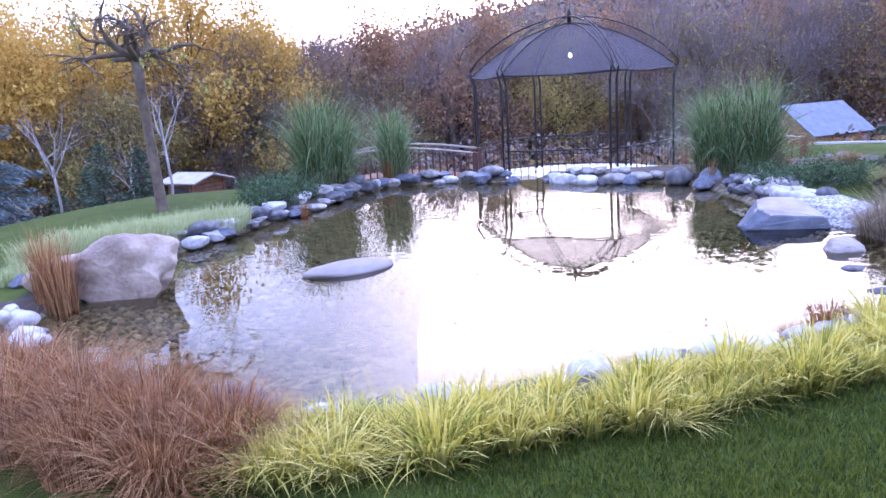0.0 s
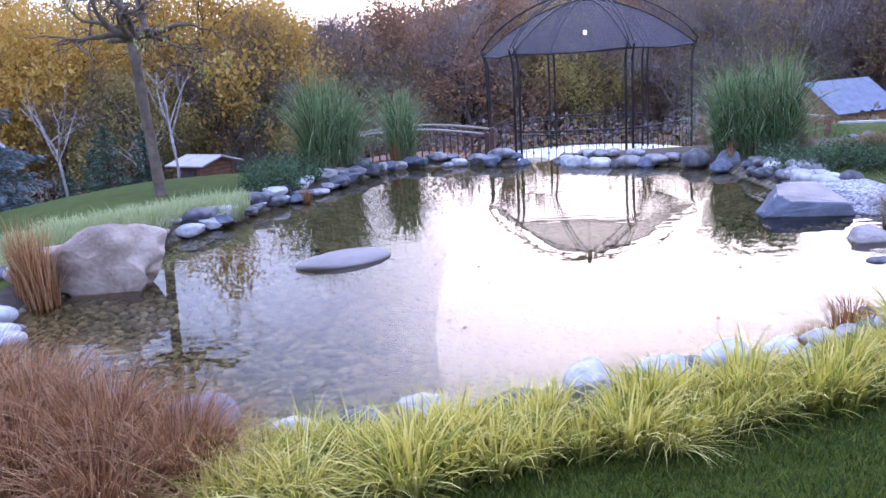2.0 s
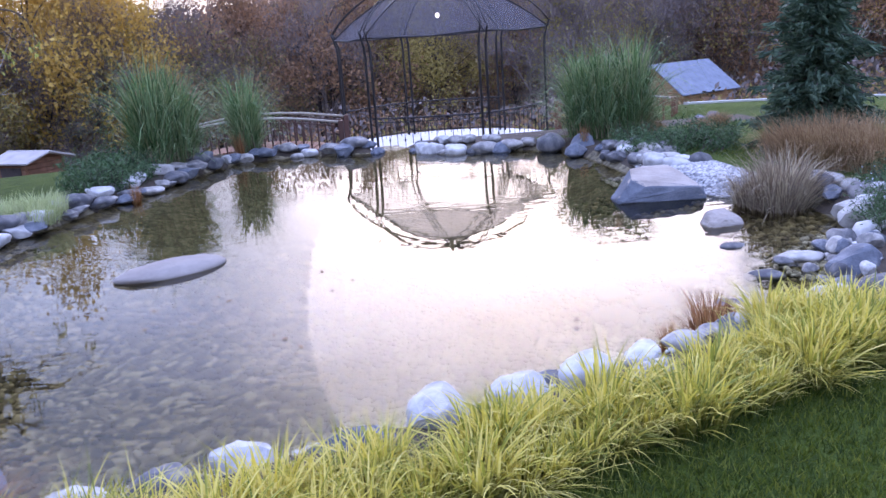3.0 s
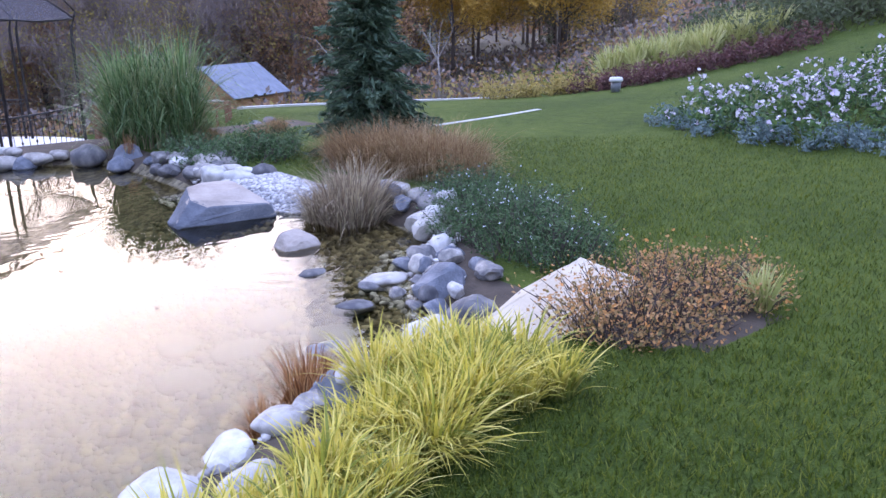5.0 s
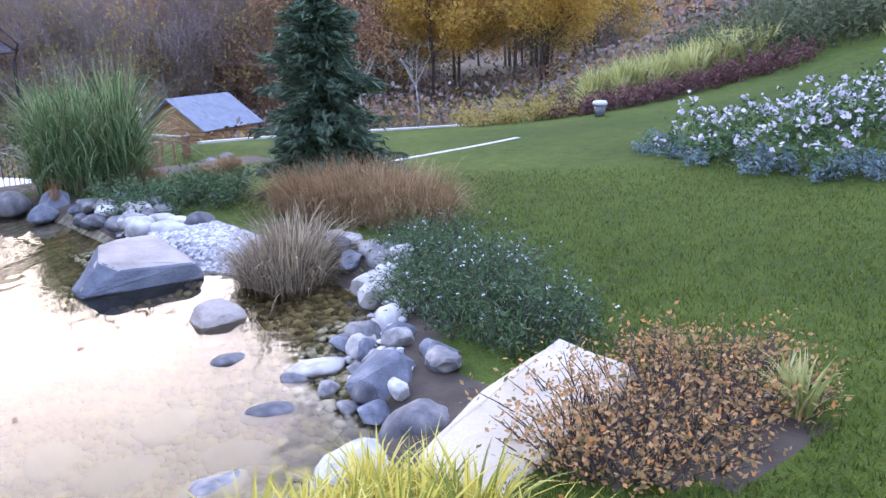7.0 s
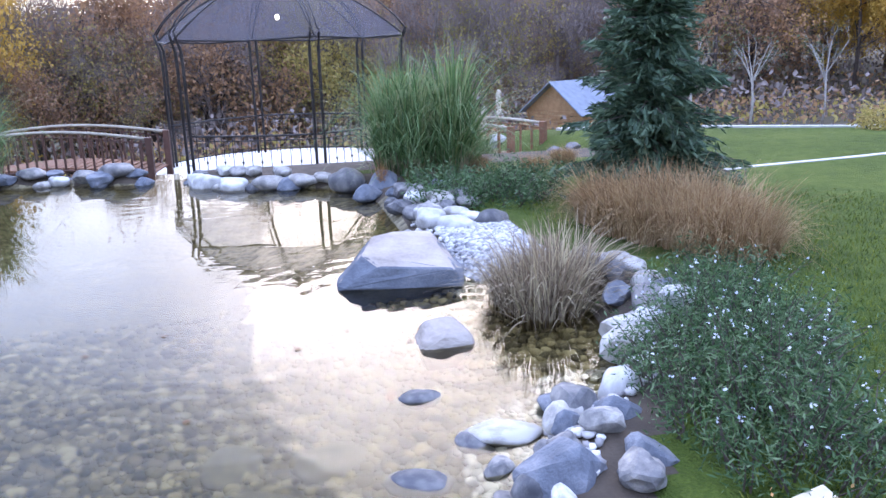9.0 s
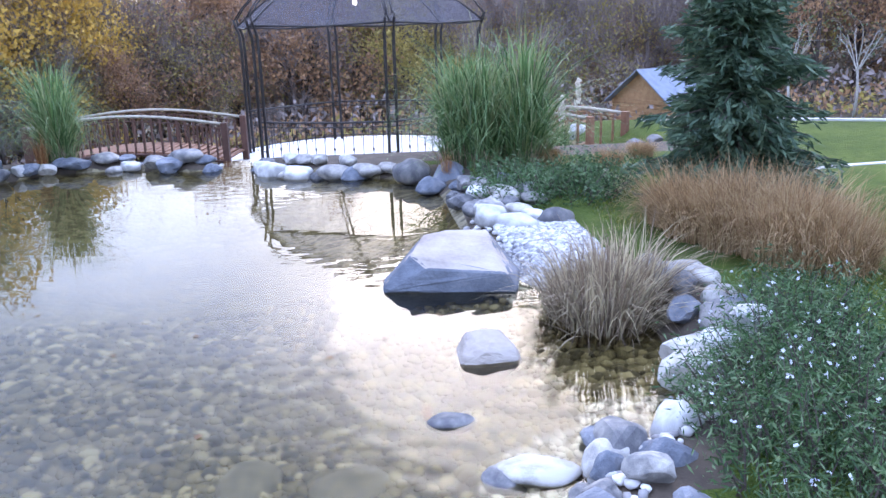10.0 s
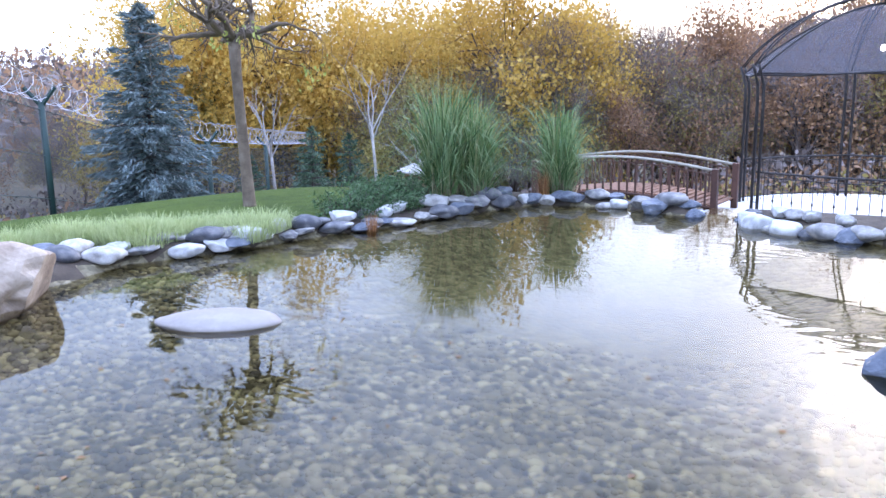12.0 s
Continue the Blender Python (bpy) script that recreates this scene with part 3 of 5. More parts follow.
def build_ground():
    xs, ys = axis(-6.0, 14.0, 0.16, 420), axis(-2.0, 20.0, 0.16, 420)
    X, Y = np.meshgrid(xs, ys)
    Z = ground_z(X, Y)
    D = shore_distance(X, Y)
    nx, ny = len(xs), len(ys)
    i = np.arange(nx * ny).reshape(ny, nx)
    f = np.stack([i[:-1, :-1], i[:-1, 1:], i[1:, 1:], i[1:, :-1]], -1).reshape(-1, 4)
    ob = mesh_ob("ground", np.stack([X, Y, Z], -1).reshape(-1, 3), f, LAWN, None, True)
    for m in (BED, SOIL, ROUGH_GROUND):
        ob.data.materials.append(m)
    cx, cy = X.ravel()[f].mean(1), Y.ravel()[f].mean(1)
    d = D.ravel()[f].mean(1)
    s = 0.86 * (cx - 11) - 0.5 * (cy - 6)
    far = np.hypot(cx - 4, cy - 4)
    idx = np.zeros(len(f), int)
    idx[(d < 0.55) & (cy > 4.4)] = 2
    idx[(d < 0.75) & (cy <= 5.6) & (cx < 4.2) & (d > 0)] = 2
    idx[d < 0.12] = 1
    wild = (far > 27) & (s < 2) | (cx < -6.3) & (cy > 16) | (cx < -9.2) | (cy > 20.5 + 0.2 * np.maximum(cx - 6, 0)) & (cx < 6) | (far > 40)
    idx[wild & (d > 1)] = 3
    idx[np.hypot(cx - 5.05, cy - 4.95) < 0.62] = 2
    idx[(cx > -2.5) & (cx < 8.2) & (cy > 14.6) & (cy < 26.5) & (d > 0.1)] = 2
    ob.data.polygons.foreach_set("material_index", idx.astype(np.int32))
    tagged(ob, "mown green lawn sloping to a gravel-bedded pond", "ground", kind="structure")


build_ground()


def build_water():
    bm = bmesh.new()
    vs = [bm.verts.new((x, y, 0.0)) for x, y in (_sh + (_sh - _sh.mean(0)) / np.linalg.norm(_sh - _sh.mean(0), axis=1)[:, None] * 0.22)]
    fc = bm.faces.new(vs)
    fc.normal_update()
    if fc.normal.z < 0:
        fc.normal_flip()
    bmesh.ops.triangulate(bm, faces=[fc])
    ob = part("pond_water", bm, WATER, None)
    tagged(ob, "clear still pond water mirroring the pale sky", "water", kind="structure")


build_water()


# ---- stones round the pond ----
ROCKS = [rock_mesh("shore_stone", 20 + k, STONE_WHITE if k % 5 == 4 else STONE, 0.45 + 0.06 * (k % 4), 0.13 + 0.04 * (k % 3), 5 if k % 4 == 1 else 0) for k in range(10)]
ROCKS += [rock_mesh("shore_stone", 40 + k, PEBBLE, 0.5, 0.12, 0) for k in range(2)]
ROCKS += [rock_mesh("shore_stone", 60 + k, STONE_BLUE, 0.6, 0.16, 6) for k in range(3)]


def stone(x, y, w, l, h, rz, variant, z=None, label="rounded grey river stone at the pond edge", group="pond edge stones", tilt=0.0):
    ob = new("shore_stone", ROCKS[variant % len(ROCKS)])
    me = ob.data
    zs = [v.co.z for v in me.vertices]
    lo, hi = min(zs), max(zs)
    k = h / (hi - lo)
    base = gz(x, y) if z is None else z
    ob.matrix_basis = pose(x, y, base - lo * k - 0.18 * h, tilt, tilt * 0.5, rz) @ Matrix.Diagonal((w, l, k, 1))
    return tagged(ob, label, "stone", group)


def stone_row(points, n, size, r, two=0.0, white=0.25, squash=(0.35, 0.6), group="pond edge stones"):
    pts = np.array(points, float)
    seg = np.linalg.norm(np.diff(pts, axis=0), axis=1)
    cum = np.concatenate([[0], np.cumsum(seg)])
    for k in range(n):
        t = (k + 0.5 + r.uniform(-0.25, 0.25)) / n * cum[-1]
        j = min(int(np.searchsorted(cum, t)) - 1, len(seg) - 1)
        j = max(j, 0)
        p = pts[j] + (pts[j + 1] - pts[j]) * (t - cum[j]) / seg[j]
        d = (pts[j + 1] - pts[j]) / seg[j]
        w = size * r.uniform(0.7, 1.35)
        off = r.uniform(-0.05, 0.08) + (r.uniform(0.15, 0.4) if r.uniform() < two else 0.0)
        q = p + np.array([-d[1], d[0]]) * off
        pale = r.uniform() < white
        v = (4 if r.uniform() < 0.5 else 9) if pale else int(r.choice([0, 1, 2, 3, 5, 6, 7, 8, 12, 13, 14]))
        stone(q[0], q[1], w, w * r.uniform(0.65, 0.95), w * r.uniform(*squash), math.degrees(math.atan2(d[1], d[0])) + r.normal(0, 25), v,
              z=max(gz(q[0], q[1]), -0.05) if q[1] < 16.5 else gz(q[0], q[1]), label="pale whitish river stone at the pond edge" if pale else "grey veined river stone at the pond edge", tilt=r.normal(0, 6), group=group)


sr = np.random.default_rng(11)
stone_row([(-3.45, 9), (-3.5, 9.7), (-3.1, 10.3), (-2.75, 11.2), (-2.5, 12), (-2.1, 12.89), (-1.55, 14.67)], 30, 0.42, sr, 0.35, 0.34, (0.26, 0.42))
stone_row([(-3.2, 10.5), (-2.85, 11.4), (-2.6, 12.2), (-2.2, 13.15)], 9, 0.38, sr, 0.0, 0.3)
stone_row([(-1.5, 14.72), (-1.1, 15.52), (-0.6, 15.77), (0, 15.75), (1, 15.42), (1.45, 15.42)], 18, 0.36, sr, 0.5, 0.25)
stone_row([(-0.3, 15.99), (0.5, 15.81), (1.3, 15.62)], 8, 0.25, sr, 0.2, 0.4)
stone_row([(1.95, 15.27), (2.3, 14.82), (2.7, 14.54), (3.3, 14.34), (3.96, 14.15)], 10, 0.36, sr, 0.0, 0.3, (0.45, 0.65))
stone_row([(2.1, 15.37), (2.8, 14.82), (3.5, 14.52)], 7, 0.26, sr, 0.2, 0.3, (0.5, 0.7))
stone(4.15, 13.87, 0.46, 0.42, 0.36, 20, 0, 0.0, "large smooth round grey boulder at the pond edge")
stone(4.55, 13.51, 0.62, 0.5, 0.38, 70, 12, 0.0, "dark blue-grey craggy rock at the pond edge")
stone(4.32, 13.08, 0.4, 0.35, 0.25, 10, 13, 0.0, "dark blue-grey craggy rock at the pond edge")
stone_row([(4.42, 12.7), (4.5, 12), (4.6, 11.3), (4.75, 10.8)], 13, 0.30, sr, 0.6, 0.25, (0.45, 0.65))
stone_row([(4.75, 12.6), (4.85, 12), (5, 11.4), (5.15, 10.9)], 11, 0.30, sr, 0.4, 0.3, (0.45, 0.65))
stone(4.92, 10.75, 0.42, 0.32, 0.24, -20, 4, 0.06, "bright white oval stone among grey ones")
stone(4.72, 11.25, 0.28, 0.3, 0.24, 40, 9, 0.06, "bright white stone among grey ones")
stone(5.3, 10.85, 0.34, 0.3, 0.26, 10, 2, 0.06)
stone_row([(5.55, 9.2), (5.62, 8.7), (5.5, 8.3), (5.4, 7.9), (5.2, 7.55)], 11, 0.30, sr, 0.5, 0.2, (0.5, 0.7))
stone(5.72, 8.95, 0.4, 0.3, 0.22, 20, 3, 0.1)
stone(5.72, 7.85, 0.3, 0.26, 0.22, 20, 9, 0.16, "white lichen-covered stone beside the rosemary")
stone(5.5, 7.75, 0.26, 0.22, 0.2, 50, 4, 0.1, "white lichen-covered stone beside the rosemary")
stone(5.02, 7.05, 0.26, 0.22, 0.26, 50, 4, 0.0, "pale standing stone beside the rosemary")
stone(4.85, 6.75, 0.34, 0.3, 0.26, 10, 13, 0.0, "blue-grey angular rock at the pond edge")
stone(4.45, 6.35, 0.36, 0.46, 0.36, 35, 12, -0.02, "leaning split grey slab of rock", tilt=22)
stone(4.85, 6.3, 0.26, 0.26, 0.32, 60, 14, -0.04, "upright rounded grey stone")
stone(4.35, 6.9, 0.34, 0.22, 0.1, -10, 3, -0.03)
stone(4.25, 5.75, 0.34, 0.3, 0.25, 10, 8, 0.0)
stone(3.72, 5.5, 0.5, 0.34, 0.3, 30, 9, 0.0, "large white rock beside the sedge border")
stone(3.3, 5.5, 0.5, 0.36, 0.24, 10, 13, -0.02, "blue-grey angular rock at the pond edge")
stone(3.35, 6.1, 0.3, 0.2, 0.1, 0, 2, -0.06)
stone(3.9, 6.6, 0.32, 0.2, 0.1, -20, 6, -0.05, "dark flat stone awash in the shallows")
stone(4.03, 7.42, 0.22, 0.16, 0.1, 0, 3, -0.05, "small stone awash in the shallows")
stone_row([(4.65, 5.95), (4.75, 6.25), (4.95, 6.6), (5.1, 6.95)], 9, 0.24, sr, 0.5, 0.2, (0.5, 0.75))
stone_row([(4.3, 6.1), (4.4, 6.4), (4.6, 6.8)], 6, 0.2, sr, 0.4, 0.2, (0.45, 0.7))
# the near bank
stone_row([(3.12, 5.41), (2.7, 5.21), (2.2, 5.04), (1.7, 4.92)], 10, 0.26, sr, 0.3, 0.3)
stone(2.97, 5.25, 0.5, 0.35, 0.24, 10, 14, 0.0, "blue-grey angular rock at the pond edge")
stone(1.57, 4.78, 0.42, 0.34, 0.26, 40, 9, 0.0, "bright white rock on the near bank")
stone(1.15, 4.66, 0.5, 0.36, 0.3, 75, 9, 0.0, "bright white rock on the near bank")
stone(0.72, 4.54, 0.62, 0.34, 0.22, 12, 12, 0.0, "dark banded slate rock on the near bank")
stone(0.19, 4.47, 0.34, 0.28, 0.22, 0, 9, 0.0, "pale round stone on the near bank")
stone(-0.13, 4.42, 0.25, 0.2, 0.16, 30, 8, 0.02)
stone(-0.48, 4.27, 0.3, 0.24, 0.18, 0, 9, 0.02, "pale stone on the near bank")
stone(-1.08, 4.42, 0.56, 0.42, 0.3, -15, 14, -0.02, "dark grey-blue rock on the near bank")
stone(-1.15, 4.04, 0.34, 0.26, 0.2, -15, 9, 0.06, "tan stone beside the rust sedge")
stone(-1.65, 4.67, 0.5, 0.4, 0.28, 20, 7, 0.0)
stone(1.99, 4.87, 0.36, 0.28, 0.22, 20, 9, 0.02, "pale rock on the near bank")
# the left hand bank
stone_row([(-3.75, 7), (-3.7, 6.6), (-3.6, 6.2)], 6, 0.26, sr, 0.5, 0.4, (0.45, 0.65))
stone_row([(-4.1, 7.8), (-3.95, 8.5), (-3.7, 9)], 5, 0.3, sr, 0.2, 0.4)
# beyond the gazebo
stone_row([(-1.6, 22.6), (0.1, 24.6), (2.5, 25.6), (5.0, 25.4), (7.2, 24.2), (8.2, 22.0)], 52, 0.5, sr, 0.6, 0.6, (0.4, 0.6), "stones beyond the gazebo")
stone_row([(7.4, 18.4), (7.9, 17.2), (7.8, 16.0)], 12, 0.34, sr, 0.6, 0.6, (0.4, 0.6), "stones beyond the gazebo")


def build_boulder():
    ob = new("boulder", rock_mesh("boulder", 5, STONE_TAN, 0.66, 0.3, 2, 5))
    ob.matrix_basis = pose(-3.12, 7.98, 0.15, 0, 0, 35) @ Matrix.Diagonal((1.36, 1.15, 1.22, 1))
    tagged(ob, "large tan and pinkish weathered boulder in the pond margin", "boulder")


build_boulder()


def hull_rock(name, points, material, cap=None, seed=1, rough=0.02, cuts=3):
    """An angular rock from the hull of its main corners, finely broken up."""
    bm = bmesh.new()
    for p in points:
        bm.verts.new(p)
    r = bmesh.ops.convex_hull(bm, input=bm.verts)
    bmesh.ops.delete(bm, geom=[g for g in r["geom_unused"] if isinstance(g, bmesh.types.BMVert)], context="VERTS")
    bmesh.ops.bevel(bm, geom=list(bm.edges), offset=0.012, segments=1, affect="EDGES")
    bmesh.ops.triangulate(bm, faces=list(bm.faces))
    bmesh.ops.subdivide_edges(bm, edges=list(bm.edges), cuts=cuts, use_grid_fill=True)
    bm.normal_update()
    o = Vector((seed, 0, 0))
    for v in bm.verts:
        v.co += v.normal * (rough * noise.noise(v.co * 5 + o) + rough * 0.6 * noise.noise(v.co * 17 + o))
    bm.normal_update()
    # faces that point upwards take the second, paler material
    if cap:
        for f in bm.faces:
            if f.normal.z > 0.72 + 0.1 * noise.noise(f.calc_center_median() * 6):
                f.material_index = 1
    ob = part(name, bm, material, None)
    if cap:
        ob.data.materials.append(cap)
    return ob


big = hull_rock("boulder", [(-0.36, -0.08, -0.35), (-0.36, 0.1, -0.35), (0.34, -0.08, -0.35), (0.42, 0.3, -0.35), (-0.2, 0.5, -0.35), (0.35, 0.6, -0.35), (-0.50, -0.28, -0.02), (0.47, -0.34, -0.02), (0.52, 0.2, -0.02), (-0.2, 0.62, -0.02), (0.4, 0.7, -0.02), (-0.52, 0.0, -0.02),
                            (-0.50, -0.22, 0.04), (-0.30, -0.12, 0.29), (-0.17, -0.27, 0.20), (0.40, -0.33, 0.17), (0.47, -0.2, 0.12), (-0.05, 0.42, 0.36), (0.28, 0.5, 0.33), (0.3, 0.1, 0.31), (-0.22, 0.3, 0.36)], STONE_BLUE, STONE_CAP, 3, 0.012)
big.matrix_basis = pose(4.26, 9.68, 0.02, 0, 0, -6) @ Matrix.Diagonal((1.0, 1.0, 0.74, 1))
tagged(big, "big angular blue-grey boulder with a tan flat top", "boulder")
small = hull_rock("rock", [(-0.1, 0.02, -0.25), (0.1, 0.02, -0.25), (0.1, 0.12, -0.25), (-0.1, 0.12, -0.25), (-0.18, -0.12, 0.0), (0.18, -0.12, 0.0), (0.2, 0.1, 0.0), (-0.16, 0.14, 0.0), (-0.15, -0.08, 0.07), (-0.03, -0.11, 0.1), (0.15, -0.08, 0.09), (0.1, 0.1, 0.18), (-0.1, 0.1, 0.16)], STONE_CAP, None, 9, 0.02)
small.matrix_basis = pose(4.31, 8.2, -0.01, 0, 0, 5) @ Matrix.Diagonal((1.0, 1.0, 0.8, 1))
tagged(small, "small pinkish angular rock standing in the water", "rock")
slab = hull_rock("slab", [(-0.75, -0.28, -0.15), (0.75, -0.5, -0.15), (0.9, 0.15, -0.15), (-0.55, 0.3, -0.15), (-0.75, -0.22, 0.06), (0.75, -0.42, 0.14), (0.85, 0.12, 0.2), (0.1, 0.27, 0.16), (-0.55, 0.25, 0.12)], STONE_SLAB, None, 4, 0.012)
slab.matrix_basis = pose(4.52, 5.38, 0.08, 0, 0, 22) @ Matrix.Diagonal((0.95, 0.85, 0.9, 1))
tagged(slab, "broad pale flat stone slab under a red shrub", "stone slab")


def build_float():
    bm = bmesh.new()
    bmesh.ops.create_icosphere(bm, subdivisions=4, radius=1.0)
    for v in bm.verts:
        k = 1 + 0.12 * noise.noise(v.co * 1.3)
        v.co = Vector((v.co.x * 0.52 * k, v.co.y * 0.25 * k, (v.co.z * 0.09 if v.co.z > 0 else v.co.z * 0.12) + 0.008 * noise.noise(v.co * 4)))
    ob = part("flat_stone", bm, mottled("silt_grey_stone", [(0.2, (0.20, 0.17, 0.15)), (0.8, (0.34, 0.30, 0.27))], 2.0, 30.0, 0.8, 0.3, 0.1), None, smooth=True)
    ob.matrix_basis = pose(-0.85, 8.45, 0.015, 0, 0, 30)
    tagged(ob, "smooth flat grey-brown stone just clear of the water", "stone")


build_float()


def pebble_field(name, pts, sizes, material, label, r, flat=0.6):
    """Many small stones in one object: squashed twelve-cornered balls."""
    bm = bmesh.new()
    bmesh.ops.create_icosphere(bm, subdivisions=1, radius=0.5)
    bv = np.array([v.co[:] for v in bm.verts])
    bf = np.array([[v.index for v in f.verts] for f in bm.faces])
    bm.free()
    n = len(pts)
    sc = np.stack([r.uniform(0.8, 1.2, n), r.uniform(0.6, 1.0, n), np.full(n, flat) * r.uniform(0.7, 1.2, n)], 1) * np.asarray(sizes)[:, None]
    a = r.uniform(0, 2 * np.pi, n)
    v = bv[None] * sc[:, None] * (1 + r.normal(0, 0.06, (n, len(bv), 1)))
    c, s = np.cos(a)[:, None], np.sin(a)[:, None]
    v = np.stack([v[..., 0] * c - v[..., 1] * s, v[..., 0] * s + v[..., 1] * c, v[..., 2]], -1) + np.asarray(pts)[:, None]
    f = bf[None] + (np.arange(n) * len(bv))[:, None, None]
    ob = mesh_ob(name, v.reshape(-1, 3), f.reshape(-1, 3), material, None, True)
    return tagged(ob, label, "pebbles", kind="stuff")


def scatter(n, x0, x1, y0, y1, r, keep):
    x, y = r.uniform(x0, x1, n), r.uniform(y0, y1, n)
    k = keep(x, y)
    return x[k], y[k]


PEBBLE_BED = leafy("pond_bed_pebble", [(0.0, (0.05, 0.042, 0.028)), (0.35, (0.13, 0.11, 0.065)), (0.7, (0.24, 0.20, 0.12)), (1.0, (0.42, 0.36, 0.23))], 0.7, 0.0, 0.0)
PEBBLE_PALE = leafy("pale_gravel_pebble", [(0.0, (0.20, 0.19, 0.19)), (0.4, (0.42, 0.40, 0.39)), (1.0, (0.74, 0.72, 0.70))], 0.75, 0.0, 0.0)
mottled_white = leafy("white_gravel_stone", [(0.0, (0.16, 0.16, 0.17)), (0.4, (0.33, 0.325, 0.325)), (1.0, (0.60, 0.59, 0.58))], 0.75, 0.0, 0.0)
pr = np.random.default_rng(5)
_x, _y = scatter(24000, -3.4, 5.3, 4.6, 10.5, pr, lambda x, y: (shore_distance(x, y) < 0.02) & (pr.uniform(0, 1, len(x)) < np.clip(1.5 - (y - 5) / 5, 0.2, 1)))
_s = pr.uniform(0.045, 0.095, len(_x)) * pr.choice([1, 1, 1, 1.4], len(_x))
pebble_field("pond_bed_pebbles", np.stack([_x, _y, ground_z(_x, _y) + 0.005], 1), _s, PEBBLE_BED, "rounded tan and grey pebbles on the pond bed", pr)
_x, _y = scatter(2600, 4.1, 5.4, 6.2, 11.2, pr, lambda x, y: (np.abs(shore_distance(x, y)) < 0.34) & ((y < 7.6) | (y > 9.2)))
pebble_field("beach_pebbles", np.stack([_x, _y, np.maximum(ground_z(_x, _y), -0.05) + 0.012], 1), pr.uniform(0.035, 0.085, len(_x)), PEBBLE_PALE, "pale grey and white pebbles on a small beach", pr)
_x, _y = scatter(900, 0.0, 3.3, 4.5, 5.7, pr, lambda x, y: np.abs(shore_distance(x, y) - 0.08) < 0.14)
pebble_field("bank_pebbles", np.stack([_x, _y, np.maximum(ground_z(_x, _y), -0.03) + 0.012], 1), pr.uniform(0.03, 0.08, len(_x)), PEBBLE_PALE, "small grey pebbles along the near bank", pr)
_x, _y = scatter(5200, 4.75, 5.45, 9.3, 11.0, pr, lambda x, y: shore_distance(x, y) > -0.06)
pebble_field("white_gravel", np.stack([_x, _y, np.maximum(ground_z(_x, _y), -0.03) + 0.015], 1), pr.uniform(0.03, 0.09, len(_x)), mottled_white, "bright white gravel between the boulder and the bank", pr)
for k in range(5):
    stone(*[(3.2, 6.9), (3.55, 7.2), (3.0, 7.6), (2.7, 6.6), (3.6, 6.4), (2.2, 7.3), (3.3, 7.9), (3.9, 7.0), (2.9, 6.2)][k], 0.42 - 0.02 * k, 0.32, 0.14, 40 * k, [10, 10, 11, 11, 10, 11, 10, 11, 10][k], None, "pale submerged stone on the pond bed", "submerged stones")


# ---- grasses and shrubs ----
def clump_maker(name, category, label, group, material, variants, **kw):
    """Builds a few clumps of blades and returns a function that sets out copies of them."""
    made = []

    def put(x, y, scale=1.0, z=None, rz=None, tall=1.0, text=None):
        r = rng
        k = int(r.integers(variants))
        a = r.uniform(0, 360) if rz is None else rz
        m = pose(x, y, gz(x, y) - 0.01 if z is None else z, r.normal(0, 3), r.normal(0, 3), a) @ Matrix.Diagonal((scale, scale, scale * tall, 1))
        if len(made) <= k or made[k] is None:
            while len(made) <= k:
                made.append(None)
            v, f = blades(r=np.random.default_rng(100 + k + len(name)), **kw)
            ob = mesh_ob(name, v, f, material)
            ob.matrix_basis = m
            made[k] = tagged(ob, label, category, group)
        else:
            ob = copy_thing(made[k], Matrix())
            ob.matrix_basis = m
        if text:
            ob["label"] = text
        return ob

    return put


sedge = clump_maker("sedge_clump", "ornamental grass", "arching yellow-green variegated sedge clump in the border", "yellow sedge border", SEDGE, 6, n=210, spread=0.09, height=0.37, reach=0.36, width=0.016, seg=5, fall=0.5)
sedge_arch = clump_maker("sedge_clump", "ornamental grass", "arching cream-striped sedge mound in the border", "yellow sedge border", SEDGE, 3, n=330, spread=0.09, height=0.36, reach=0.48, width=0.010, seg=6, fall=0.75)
rust = clump_maker("rust_sedge_clump", "ornamental grass", "fine rust-red sedge mound at the pond edge", "rust sedge mounds", SEDGE_RED, 3, n=1500, spread=0.18, height=0.54, reach=0.66, width=0.006, seg=7, fall=0.7, bend=2.1, drop=4.0)
reed_blades = clump_maker("reed_clump", "ornamental grass", "tall green arching pampas grass by the pond", "pampas clumps", REED, 3, n=1300, spread=0.34, height=1.95, reach=1.65, width=0.017, seg=8, fall=0.62)
dry_tuft = clump_maker("dry_sedge_clump", "ornamental grass", "dry straw-coloured sedge clump standing in the water", "dry sedges", DRY_GREY, 2, n=680, spread=0.22, height=0.66, reach=0.58, width=0.009, seg=6, fall=0.75)
fox = clump_maker("tan_grass_clump", "ornamental grass", "dense tan dry feather grass hump", "tan feather grasses", DRY, 3, n=1700, spread=0.30, height=0.74, reach=0.66, width=0.006, seg=7, fall=1.0)
stalks = clump_maker("rust_stalk_tuft", "ornamental grass", "upright rust-brown dry stalks beside the boulder", "rust stalks", SEDGE_RED, 2, n=300, spread=0.13, height=0.9, reach=0.32, width=0.006, seg=5, fall=0.4)
bank_tuft = clump_maker("rust_stalk_tuft", "ornamental grass", "rust-red spreading dry tuft at the bank", "rust stalks", SEDGE_RED, 2, n=260, spread=0.10, height=0.36, reach=0.34, width=0.009, seg=4, fall=0.2)
pale_tuft = clump_maker("pale_grass_tuft", "ornamental grass", "soft pale yellow-green grass tuft behind the stones", "pale grass band", PALE_GRASS, 3, n=420, spread=0.24, height=0.30, reach=0.24, width=0.007, seg=4, fall=0.6)
